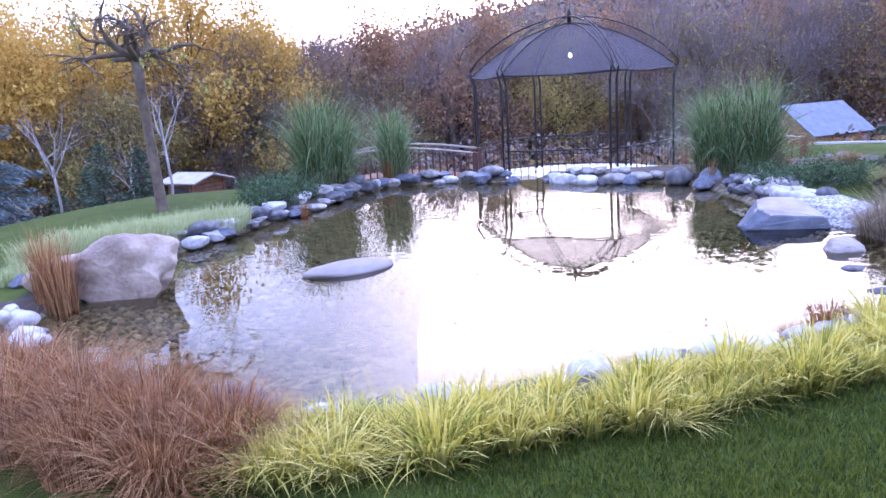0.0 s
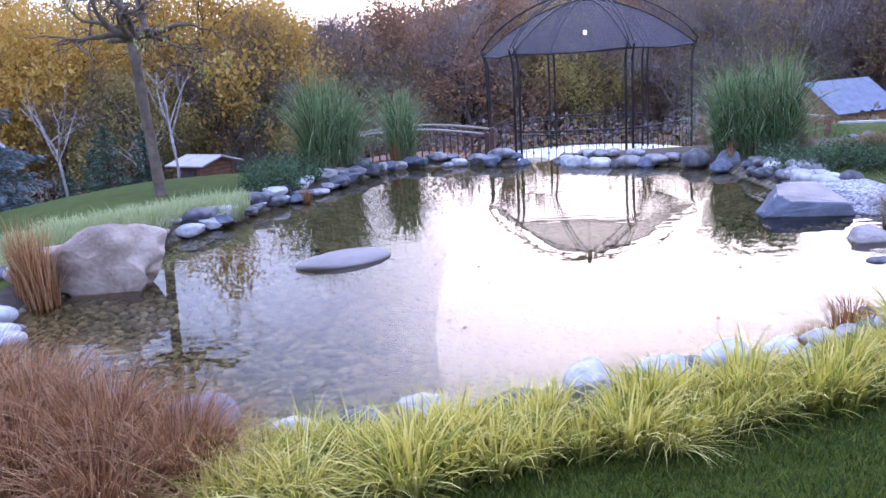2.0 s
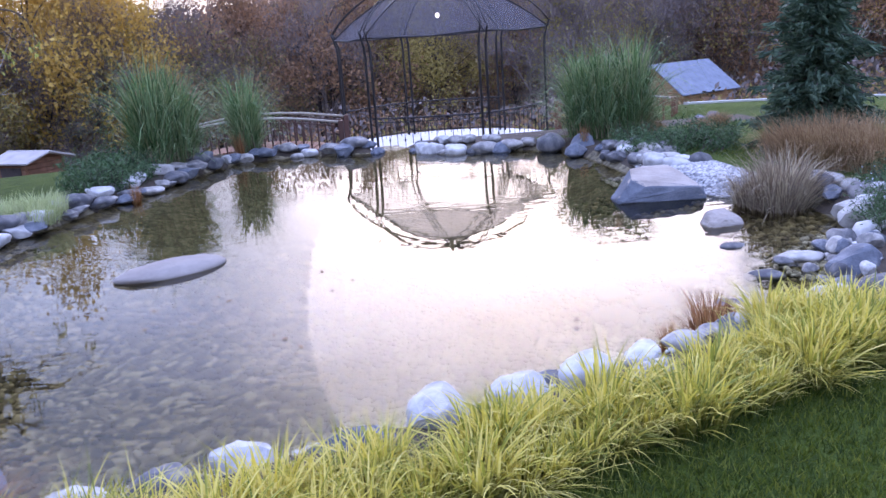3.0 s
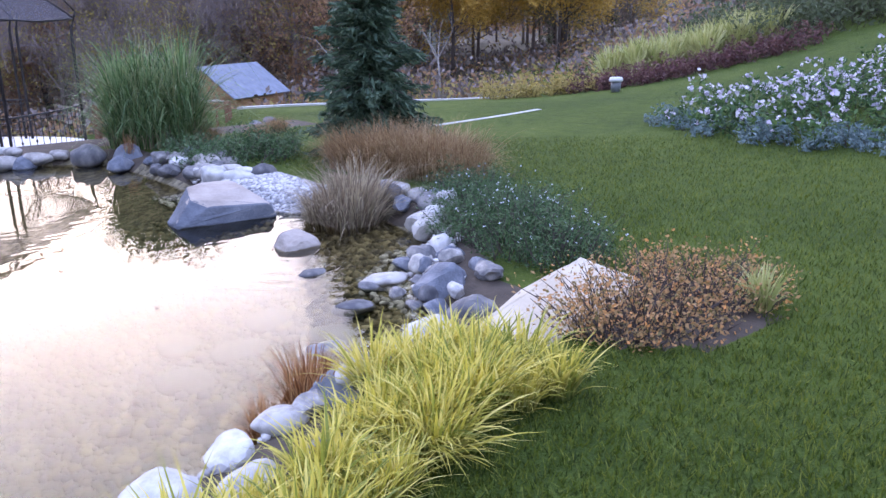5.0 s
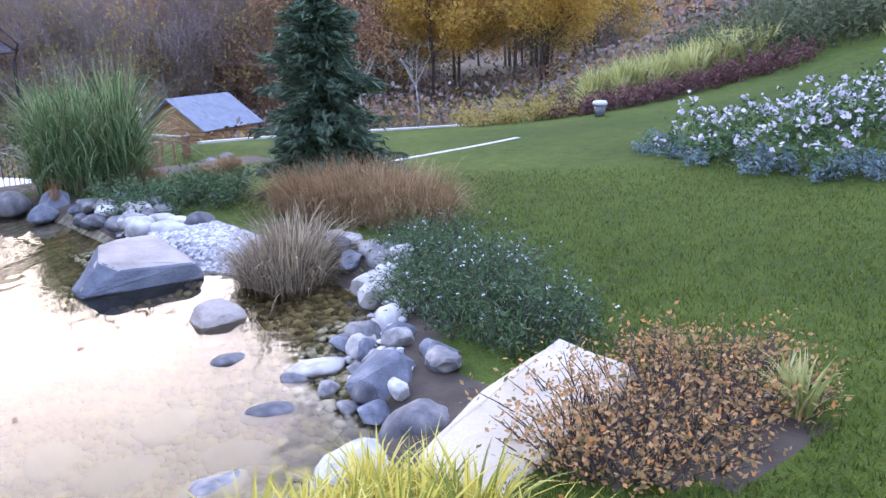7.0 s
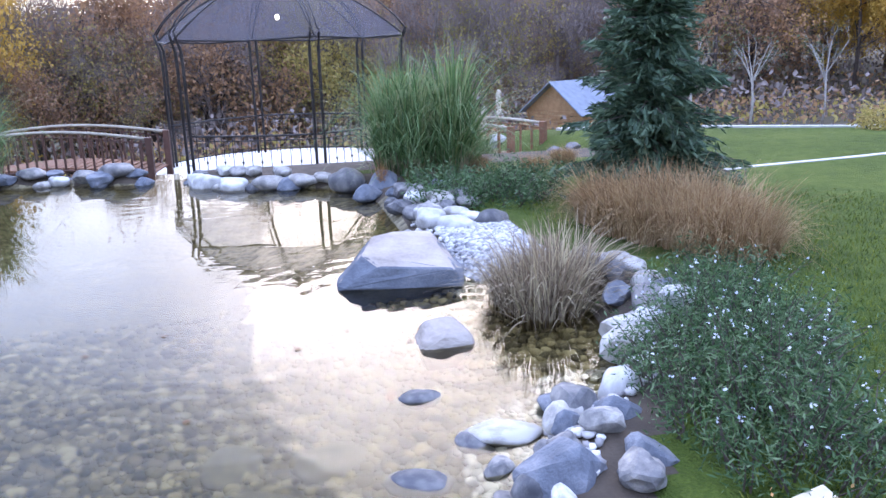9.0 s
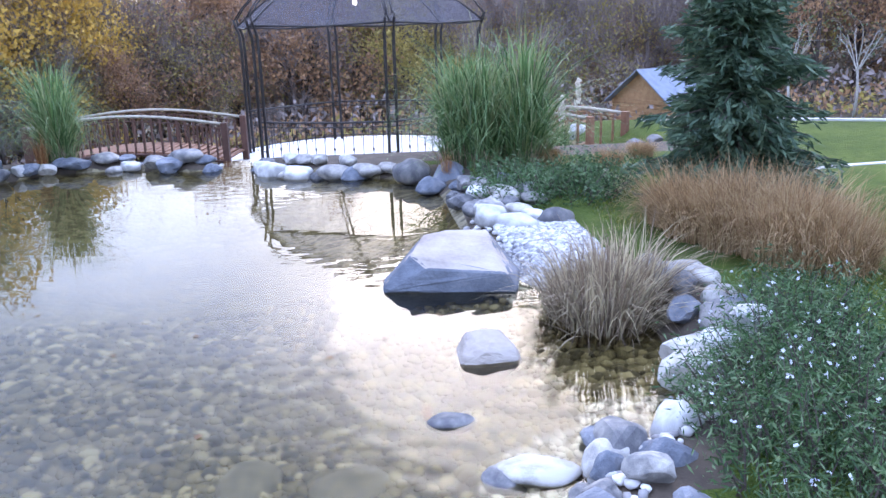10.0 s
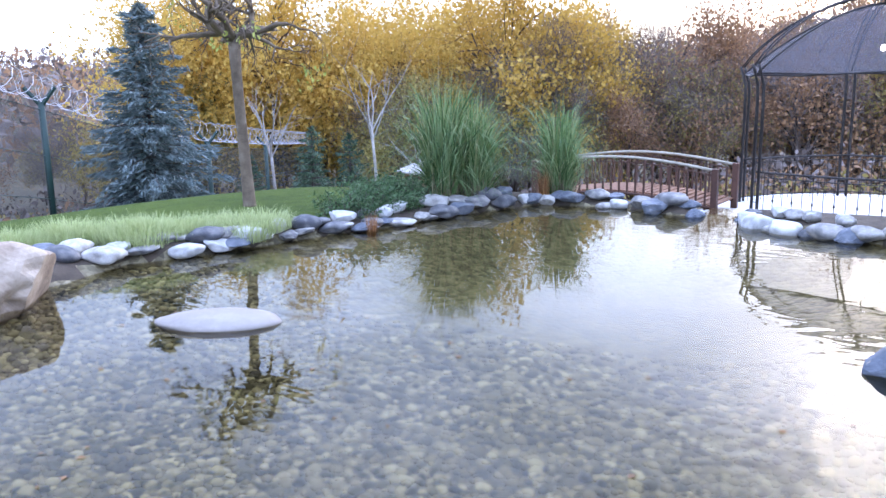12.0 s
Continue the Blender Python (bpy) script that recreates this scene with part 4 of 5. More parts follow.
sword = clump_maker("variegated_lily_clump", "ornamental plant", "variegated yellow sword-leaved plant on the slope", "variegated slope plants", VARIEGATED, 3, n=70, spread=0.10, height=0.85, reach=0.6, width=0.05, seg=5, fall=0.4)

STEMS = leafy("reed_stem", [(0.0, (0.16, 0.22, 0.08)), (0.6, (0.30, 0.34, 0.14)), (1.0, (0.48, 0.44, 0.26))], 0.6, 0.3, 0.0)


def reed_in(x, y, scale=1.0, tall=1.0, text=None):
    """A pampas clump: the mass of blades, long arching outer stems and dry blades at the foot."""
    root = thing("pampas_clump", text or "tall green arching pampas grass by the pond", "ornamental grass", pose(x, y, gz(x, y) - 0.02, 0, 0, rng.uniform(0, 360)) @ Matrix.Diagonal((scale, scale, scale * tall, 1)), "pampas clumps")
    r = np.random.default_rng(int(rng.integers(1, 9999)))
    v, f = gather([blades(330, r, 0.26, 1.75, 1.9, 0.026, 10, 0.95, 0.0, 2.3, 4.5), blades(230, r, 0.22, 2.1, 1.3, 0.024, 10, 0.75, 0.0, 2.8, 6.0), blades(150, r, 0.30, 1.05, 1.5, 0.024, 8, 0.8, 0.0, 2.0, 3.5)])
    mesh_ob("blade_mass", v, f, REED, root)["kind"] = "stuff"
    v, f = gather([blades(150, r, 0.28, 2.0, 2.6, 0.010, 12, 0.6, 0.0, 2.2, 4.0), blades(45, r, 0.2, 2.2, 0.9, 0.009, 8, 0.15)])
    mesh_ob("arching_stem_mass", v, f, STEMS, root)["kind"] = "stuff"
    v, f = blades(160, r, 0.36, 0.6, 0.6, 0.014, 5, 0.8)
    mesh_ob("foot_blade_mass", v, f, DRY_GREY, root)["kind"] = "stuff"
    return root


# the yellow border along the near bank
BORDER = [(-0.55, 3.87), (-0.1, 3.87), (0.5, 4.02), (1.1, 4.22), (1.7, 4.42), (2.28, 4.63), (2.78, 4.92), (3.2, 5.05), (3.75, 5)]
_b2 = np.array(BORDER)
br = np.random.default_rng(3)
for k in range(29):
    t = k / 28 * (len(BORDER) - 1)
    j = min(int(t), len(BORDER) - 2)
    p = _b2[j] + (_b2[j + 1] - _b2[j]) * (t - j)
    d = (_b2[j + 1] - _b2[j]) / np.linalg.norm(_b2[j + 1] - _b2[j])
    nrm = np.array([-d[1], d[0]])
    for off in ((-0.40, -0.14) if k < 24 else (-0.40, -0.14, 0.12)):
        q = p + nrm * (off + br.uniform(-0.07, 0.07)) + d * br.uniform(-0.06, 0.06)
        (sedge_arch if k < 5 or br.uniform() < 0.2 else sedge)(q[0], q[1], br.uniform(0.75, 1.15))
for x, y, s in ((-0.85, 3.67, 1.0), (-1.3, 3.87, 1.15), (-1.8, 4.17, 1.15), (-2.33, 4.48, 1.15), (-1.55, 3.62, 1.05), (-2.1, 3.92, 1.1), (-2.92, 4.77, 1.1), (-2.68, 4.25, 1.1), (-1.1, 3.42, 0.95)):
    rust(x, y, s)
reed_in(-2.25, 14.65, 1.0, tall=1.1)
reed_in(-1.9, 14.95, 0.9, tall=1.1)
reed_in(-0.92, 16.15, 0.8, tall=1.15)
reed_in(4.85, 14.3, 0.92)
reed_in(5.1, 14.1, 0.9)
reed_in(5.6, 14.1, 1.0)
reed_in(7.2, 18.9, 0.6, text="small pampas clump with cream plumes")
for _px, _py, _ph in ((6.75, 18.7, 1.25), (7.15, 18.8, 1.1), (7.4, 18.6, 1.4)):
    _pl = thing("pampas_plume", "cream feathery pampas plume on a thin stem", "plant", pose(_px, _py, gz(_px, _py)), "pampas plumes")
    _v, _f = tube([(0, 0, 0), (0.02, 0, _ph * 0.7), (0.05, 0, _ph)], [0.008, 0.006, 0.004], 4)
    mesh_ob("stem", _v, _f, DRY_GREY, _pl)
    _v, _f = leaves([(0.05 + 0.0 * k, 0, _ph - 0.1 + 0.42 * k / 60) for k in range(60)], np.random.default_rng(3), 0.09, 3, 0.022, 2.5, 0.35)
    mesh_ob("plume", _v, _f, REED_TIP, _pl)
stalks(-3.45, 7.3, 1.12)
stalks(-3.62, 7.38, 0.95)
stalks(-1.02, 15.72, 0.6, text="small dry tan tuft among the stones")
stalks(4.55, 13.35, 0.45, text="short dark dry tuft among the rocks")
stalks(-2.1, 12.45, 0.45, text="short brown dry tuft at the water line")
bank_tuft(2.92, 5.48, 1.05)
bank_tuft(3.05, 5.56, 0.8)
bank_tuft(2.62, 5.36, 0.7, text="thin grey-brown dry tuft at the bank")
sword(5.5, 4.55, 0.42, text="small grey-green spiky plant at the edge of the shrub")
sword(5.62, 4.7, 0.32, text="small grey-green spiky plant at the edge of the shrub")
stalks(3.72, 9.4, 0.22, text="few thin dark sprouts in the water")
stalks(3.95, 8.05, 0.18, text="few thin dark sprouts in the water")
_lr = np.random.default_rng(63)
_lx, _ly = scatter(60, -2.0, 4.2, 5.2, 9.0, _lr, lambda x, y: shore_distance(x, y) < -0.2)
_v, _f = leaves(np.stack([_lx, _ly, np.full(len(_lx), 0.006)], 1), _lr, 0.05, 1, 0.0, 0.03, 0.7)
tagged(mesh_ob("floating_leaves", [(a, b, 0.004 + 0.004 * (k % 2)) for k, (a, b, c) in enumerate(_v)], _f, LEAF_RUST), "scattered brown leaves floating on the pond", "leaves", kind="stuff")
dry_tuft(5.12, 8.62, 1.25)
dry_tuft(5.32, 8.8, 1.1)
dry_tuft(5.0, 8.85, 0.95)
for x, y, s in ((6.35, 10.5, 1.0), (6.4, 10.1, 1.1), (6.55, 9.75, 1.1), (6.72, 9.4, 1.1), (6.88, 9.1, 1.0), (6.75, 10.2, 1.1), (6.95, 9.75, 1.05), (5.9, 13.9, 0.5), (6.6, 13.6, 0.5), (7.2, 14.2, 0.5)):
    fox(x, y, s)
for k in range(40):
    t = k / 39
    pale_tuft(-4.6 + 1.6 * t + br.normal(0, 0.14), 9.0 + 2.4 * t + br.normal(0, 0.16), br.uniform(0.8, 1.2))
for k in range(10):
    pale_tuft(-4.2 + br.normal(0, 0.3), 8.3 + br.normal(0, 0.35), br.uniform(0.7, 1.0))


def shrub(name, label, category, outline, height, n, material, r, size, flowers=None, twigs=BARK_DARK, group="", n_twig=160, slim=0.3, upright=0.8):
    """A low shrub over a stretch of ground given by ellipses (x, y, rx, ry): twigs, leaves along them, and flowers."""
    root = thing(name, label, category, pose(outline[0][0], outline[0][1], gz(outline[0][0], outline[0][1])), group)
    o = root.matrix_basis.translation
    w = np.array([e[2] * e[3] for e in outline])
    tw, cen, crest = [], [], []
    for _ in range(n_twig):
        e = outline[int(r.choice(len(outline), p=w / w.sum()))]
        a, q = r.uniform(0, 2 * np.pi), math.sqrt(r.uniform(0, 1))
        x, y = e[0] + e[2] * q * math.cos(a), e[1] + e[3] * q * math.sin(a)
        h = height * (1 - 0.55 * q * q) * r.uniform(0.6, 1.2)
        b = Vector((x, y, gz(x, y) - 0.02)) - o
        tip = b + Vector((r.normal(0, 0.35) * h + 0.25 * e[2] * q * math.cos(a), r.normal(0, 0.35) * h + 0.25 * e[3] * q * math.sin(a), h))
        midp = (b + tip) / 2 + Vector((r.normal(0, 0.08), r.normal(0, 0.08), 0.05)) * h
        tw.append(tube([b, midp, tip], [0.006, 0.004, 0.0015], 3))
        m = max(int(n / n_twig), 1)
        for t in r.uniform(0.15, 1.05, m):
            p = b.lerp(midp, min(t * 2, 1)) if t < 0.5 else midp.lerp(tip, t * 2 - 1)
            cen.append(p + Vector(r.normal(0, 0.03 + 0.05 * height, 3)))
            if t > 0.8 and q < 0.95:
                crest.append(cen[-1])
    v, f = gather(tw)
    tagged(mesh_ob("twig_work", v, f, twigs, root), kind="stuff")
    v, f = leaves(cen, r, size, 1, 0.01, upright, slim)
    mesh_ob("foliage", v, f, material, root)
    if flowers:
        fm, fn, fs = flowers
        pick = [crest[int(k)] for k in r.integers(0, len(crest), fn)]
        v, f = leaves([c + Vector((0, 0, 0.02)) for c in pick], r, fs, 3, fs * 0.3, 0.4, 0.9)
        tagged(mesh_ob("blossom_mass", v, f, fm, root), kind="stuff")
    return root


hr = np.random.default_rng(21)
shrub("rosemary_bush", "sprawling grey-green rosemary bush with pale blue flowers", "bush", [(5.55, 6.95, 0.48, 0.42), (5.86, 7.4, 0.42, 0.48), (6.08, 7.92, 0.36, 0.4), (5.35, 6.45, 0.36, 0.3), (5.4, 6.1, 0.38, 0.3)], 0.40, 26000, ROSEMARY, hr, 0.042, (ROSE_FLOWER, 170, 0.016), n_twig=520, slim=0.2)
shrub("juniper_bush", "low dark green spreading bush behind the stones", "bush", [(5.5, 11.9, 0.7, 0.5), (6.1, 12.4, 0.5, 0.5), (5.2, 12.5, 0.4, 0.5)], 0.38, 9000, ROSEMARY, hr, 0.06, n_twig=260, slim=0.25)
shrub("juniper_bush", "low dark green spreading bush by the weeping tree", "bush", [(-2.65, 12.95, 0.5, 0.5), (-2.6, 13.7, 0.5, 0.6), (-3.0, 14.3, 0.5, 0.6)], 0.45, 9000, ROSEMARY, hr, 0.07, n_twig=260, slim=0.25)
shrub("barberry_shrub", "sprawling red-brown barberry shrub over the slab", "shrub", [(5.0, 5.0, 0.7, 0.48), (5.5, 5.0, 0.48, 0.48), (4.65, 4.9, 0.35, 0.3)], 0.32, 6500, BARBERRY, hr, 0.03, n_twig=420, slim=0.55)
shrub("daisy_bed", "mounded bed of lilac and white daisies on the lawn", "flower bed", [(12.7, 7.4, 1.7, 1.9), (13.2, 5.2, 2.0, 1.6), (12.4, 9.1, 1.0, 1.0), (15.0, 6.8, 2.0, 2.0)], 0.7, 16000, FLOWER_LEAF, hr, 0.10, (PETAL, 1600, 0.062), n_twig=500, slim=0.4)
shrub("edging_plants", "low silver-blue edging plants in front of daisies", "flower bed", [(11.2, 5.8, 0.5, 1.0), (11.1, 7.2, 0.45, 0.9), (11.4, 8.6, 0.45, 0.8), (12.0, 9.9, 0.5, 0.5), (11.6, 4.4, 0.5, 0.8)], 0.26, 7000, GREY_LEAF, hr, 0.07, n_twig=260, slim=0.4)


# ---- gazebo ----
def build_gazebo():
    cx, cy, R, z0 = 3.42, 21.6, 2.6, -0.72
    g = thing("gazebo", "dark wrought-iron hexagonal gazebo with a domed mesh canopy", "gazebo", pose(cx, cy, z0))
    ang = [radians(a) for a in (-76, -16, 44, 104, 164, 224)]
    eave, top = 2.72, 4.05
    corners = [Vector((R * math.cos(a), R * math.sin(a), 0)) for a in ang]
    floor_v, floor_f = [], []
    for k in range(24):
        a = 2 * math.pi * k / 24
        floor_v += [(2.95 * math.cos(a), 2.95 * math.sin(a), 0.0), (2.95 * math.cos(a), 2.95 * math.sin(a), -0.3)]
    floor_f = [tuple(range(0, 48, 2))] + [(2 * k, 2 * k + 1, (2 * k + 3) % 48, (2 * k + 2) % 48) for k in range(24)]
    mesh_ob("floor_disc", floor_v, floor_f, PAVING, g)["label"] = "pale paved floor"
    for a, c in zip(ang, corners):
        rad = Vector((math.cos(a), math.sin(a), 0))
        tan = Vector((-math.sin(a), math.cos(a), 0))
        for s in (-1, 1):
            p = c + tan * 0.085 * s
            v, f = tube([p, p + Vector((0, 0, eave - 0.5)), p + rad * 0.01 + Vector((0, 0, eave - 0.2)), p + rad * 0.10 + Vector((0, 0, eave + 0.06)), p + rad * 0.13 + Vector((0, 0, eave + 0.16))], [0.03, 0.03, 0.03, 0.027, 0.022], 8)
            mesh_ob("post", v, f, IRON, g, True)
        for h in (0.35, 1.05, 1.75):
            bm = bmesh.new()
            box(bm, 0.17, 0.016, 0.016, Matrix.Translation(c + Vector((0, 0, h))) @ Matrix.Rotation(a + math.pi / 2, 4, "Z"))
            part("spacer", bm, IRON, g)
        # arched double rib standing clear above the canopy
        arc = []
        for k in range(11):
            t = k / 10
            rr = (R + 0.12) * (1 - t ** 1.18)
            arc.append(rad * max(rr, 0.05) + Vector((0, 0, eave + 0.15 + 1.28 * (1.9 * t - 0.9 * t * t))))
        for s in (-1, 1):
            pts = [p + tan * 0.05 * s for p in arc]
            v, f = tube(pts, [0.015] * 11, 6)
            mesh_ob("arched_rib", v, f, IRON, g, True)
        pieces = [tube([p + tan * 0.05, p - tan * 0.05], [0.008, 0.008], 5) for p in arc[1:-1]]
        v, f = gather(pieces)
        mesh_ob("rib_rungs", v, f, IRON, g)
        inner = []
        for k in range(9):
            t = k / 8
            inner.append(rad * ((R + 0.06) * (1 - t) + 0.02) + Vector((0, 0, eave + 0.02 + 1.24 * (1.8 * t - 0.8 * t * t))))
        v, f = tube(inner, [0.018] * 9, 6)
        mesh_ob("canopy_rib", v, f, IRON, g, True)
    # mesh canopy, one gore for each side
    for k in range(6):
        a0, a1 = ang[k], ang[(k + 1) % 6] + (2 * math.pi if ang[(k + 1) % 6] < ang[k] else 0)
        V, F = [], []
        n, mseg = 8, 6
        for i in range(n + 1):
            t = i / n
            rr = (R + 0.08) * (1 - t) + 0.02
            h = eave + 1.24 * (1.8 * t - 0.8 * t * t)
            p0 = Vector((math.cos(a0), math.sin(a0), 0)) * rr
            p1 = Vector((math.cos(a1), math.sin(a1), 0)) * rr
            for j in range(mseg + 1):
                u = j / mseg
                p = p0.lerp(p1, u)
                sag = -0.05 * math.sin(math.pi * u) * math.cos(t * math.pi / 2)
                V.append((p.x, p.y, h + sag))
        for i in range(n):
            for j in range(mseg):
                q = i * (mseg + 1) + j
                F.append((q, q + 1, q + mseg + 2, q + mseg + 1))
        mesh_ob("canopy_panel", V, F, CLOTH, g, True)["label"] = "dark see-through shade mesh"
        e0 = Vector((math.cos(a0), math.sin(a0), 0)) * (R + 0.08) + Vector((0, 0, eave))
        e1 = Vector((math.cos(a1), math.sin(a1), 0)) * (R + 0.08) + Vector((0, 0, eave))
        v, f = tube([e0, e0.lerp(e1, 0.5) - Vector((0, 0, 0.045)), e1], [0.02, 0.02, 0.02], 6)
        mesh_ob("eave_bar", v, f, IRON, g, True)
        # railing with balusters, open towards the two bridges
        if k in (0, 2, 3, 5):
            c0, c1 = corners[k], corners[(k + 1) % 6]
            mid = (c0 + c1) / 2
            bow = mid.normalized() * 0.16

            def curve(u, z):
                return c0.lerp(c1, u) + bow * math.sin(math.pi * u) + Vector((0, 0, z))

            for z, rad2 in ((0.92, 0.022), (0.83, 0.011), (0.10, 0.013)):
                v, f = tube([curve(u / 8, z - 0.0) for u in range(9)], [rad2] * 9, 6)
                mesh_ob("rail_bar", v, f, IRON, g, True)
            for j in range(1, 14):
                p = curve(j / 14, 0)
                pc = [tube([p + Vector((0, 0, 0.0)), p + Vector((0, 0, 0.92))], [0.007, 0.007], 5)]
                if j % 2 == 0:
                    pc.append(tube([p + Vector((0, 0, 0.38)), p + Vector((0, 0, 0.415)), p + Vector((0, 0, 0.45))], [0.008, 0.024, 0.008], 6))
                v, f = gather(pc)
                mesh_ob("baluster", v, f, IRON, g)
    v, f = tube([(0, 0, top - 0.12), (0, 0, top + 0.22), (0, 0, top + 0.28)], [0.055, 0.05, 0.02], 8)
    mesh_ob("finial", v, f, IRON, g, True)
    v, f = tube([(0, 0, top + 0.05), (0.02, 0, eave + 0.72), (0.0, -0.02, eave + 0.5)], [0.006, 0.006, 0.012], 5)
    mesh_ob("lamp_cord", v, f, IRON, g)
    bm = bmesh.new()
    bmesh.ops.create_icosphere(bm, subdivisions=2, radius=0.048, matrix=Matrix.Translation((0, -0.02, eave + 0.44)) @ Matrix.Diagonal((1, 1, 1.35, 1)))
    part("bulb", bm, BULB, g, "lit white bulb", True)


build_gazebo()


def build_bridge(name, a, b, width, arch, label, n, dark=RUST):
    """A small arched footbridge from a to b with railings on both sides."""
    A, B = Vector(a), Vector(b)
    root = thing(name, label, "footbridge", Matrix.Translation(A))
    d = (B - A)
    L = d.length
    d.normalize()
    side = Vector((-d.y, d.x, 0))

    def at(u, s, z):
        return d * (L * u) + side * s + Vector((0, 0, z + arch * math.sin(math.pi * u) + (B.z - A.z) * u * 0))

    for s in (0, width):
        v, f = tube([at(k / 10, s, 0.80) for k in range(11)], [0.032] * 11, 6)
        mesh_ob("handrail", v, f, RAIL, root, True)["label"] = "weathered pale handrail"
        v, f = tube([at(k / 10, s, 0.70) for k in range(11)], [0.014] * 11, 5)
        mesh_ob("middle_rail", v, f, dark, root, True)
        v, f = tube([at(k / 10, s, 0.06) for k in range(11)], [0.03] * 11, 5)
        mesh_ob("edge_beam", v, f, dark, root, True)
        for k in range(n + 1):
            u = k / n
            bm = bmesh.new()
            big_post = k in (0, n)
            w = 0.12 if big_post else 0.035
            p = at(u, s, 0.36)
            box(bm, w, w, 0.95 if big_post else 0.74, Matrix.Translation(p) @ Matrix.Rotation(math.atan2(d.y, d.x), 4, "Z"), 0.006 if big_post else 0)
            part("end_post" if big_post else "baluster", bm, dark, root)
    m = int(L / 0.14)
    bm = bmesh.new()
    box(bm, 0.125, width, 0.03)
    plank = bpy.data.meshes.new("plank")
    bm.to_mesh(plank)
    bm.free()
    plank.materials.append(WOOD)
    for k in range(m):
        ob = new("plank", plank)
        ob.parent = root
        ob.matrix_basis = Matrix.Translation(at((k + 0.5) / m, width / 2, 0.1)) @ Matrix.Rotation(math.atan2(d.y, d.x), 4, "Z")
    return root


build_bridge("footbridge", (-3.1, 20.3, -0.62), (0.8, 19.9, -0.62), 1.4, 0.2, "small arched footbridge with dark brown steel railings", 22)
build_bridge("footbridge", (6.1, 20.5, -0.62), (7.66, 18.5, -0.62), 1.1, 0.06, "short wooden footbridge leading to the gazebo", 9, WOOD)


# ---- trees ----
def limb(r, start, direction, length, radius, depth, out, tips, wander=0.25, split=3, droop=0.0, ratio=0.66, sides=4, seg=3):
    p, d = Vector(start), Vector(direction).normalized()
    pts, rad = [p.copy()], [radius]
    for k in range(seg):
        d = (d + Vector(r.normal(0, wander, 3)) + Vector((0, 0, -droop * (k + 1) / seg))).normalized()
        p = p + d * (length / seg)
        pts.append(p.copy())
        rad.append(radius * (1 - 0.55 * (k + 1) / seg))
    out.append(tube(pts, rad, sides if depth > 1 else 3))
    if depth <= 0:
        tips += pts[1:]
        return
    for _ in range(split):
        k = int(r.integers(1, len(pts)))
        nd = (d + Vector(r.normal(0, 0.55, 3))).normalized()
        limb(r, pts[k], nd, length * ratio * r.uniform(0.75, 1.15), rad[k] * 0.7, depth - 1, out, tips, wander, split, droop, ratio, sides, seg)


def build_weeping_tree():
    r = np.random.default_rng(44)
    x, y = -4.43, 12.68
    t = thing("weeping_tree", "bare contorted weeping tree with a few yellow-green leaves", "tree", pose(x, y, gz(x, y)))
    v, f = tube([(0.03, 0, -0.1), (0.02, 0, 0.05), (0.0, 0, 0.5), (-0.04, 0, 1.2), (-0.07, 0, 1.9), (-0.08, 0, 2.42)], [0.12, 0.095, 0.082, 0.076, 0.074, 0.092], 12)
    mesh_ob("trunk", v, f, BARK, t, True)
    out, tips = [], []
    for k in range(9):
        a = k / 9 * 2 * math.pi + r.normal(0, 0.2)
        limb(r, (-0.08, 0, 2.37), (math.cos(a), math.sin(a), r.uniform(0.2, 0.7)), 0.92, 0.062, 3, out, tips, 0.32, 3, 0.07, 0.62, 6, 5)
    v, f = gather(out)
    tagged(mesh_ob("branch_work", v, f, BARK, t, True), kind="stuff")
    hang, low = [], []
    for p in tips[::14]:
        if p.x > 0.2 or r.uniform() < 0.3:
            q = [p, p + Vector((r.normal(0, 0.05), r.normal(0, 0.05), -0.22)), p + Vector((r.normal(0, 0.08), r.normal(0, 0.08), -0.5))]
            hang.append(tube(q, [0.004, 0.003, 0.002], 3))
            if r.uniform() < 0.5:
                low += [q[1].lerp(q[2], u) for u in r.uniform(0, 1, 9)]
    v, f = gather(hang)
    tagged(mesh_ob("hanging_twig_work", v, f, BARK, t), kind="stuff")
    v, f = leaves(low, r, 0.07, 1, 0.03, 2.0, 0.5)
    mesh_ob("leaves", v, f, leafy("yellow_green_leaf", [(0.0, (0.22, 0.26, 0.05)), (1.0, (0.50, 0.52, 0.14))], 0.5, 0.4, 0.0), t, False)


build_weeping_tree()


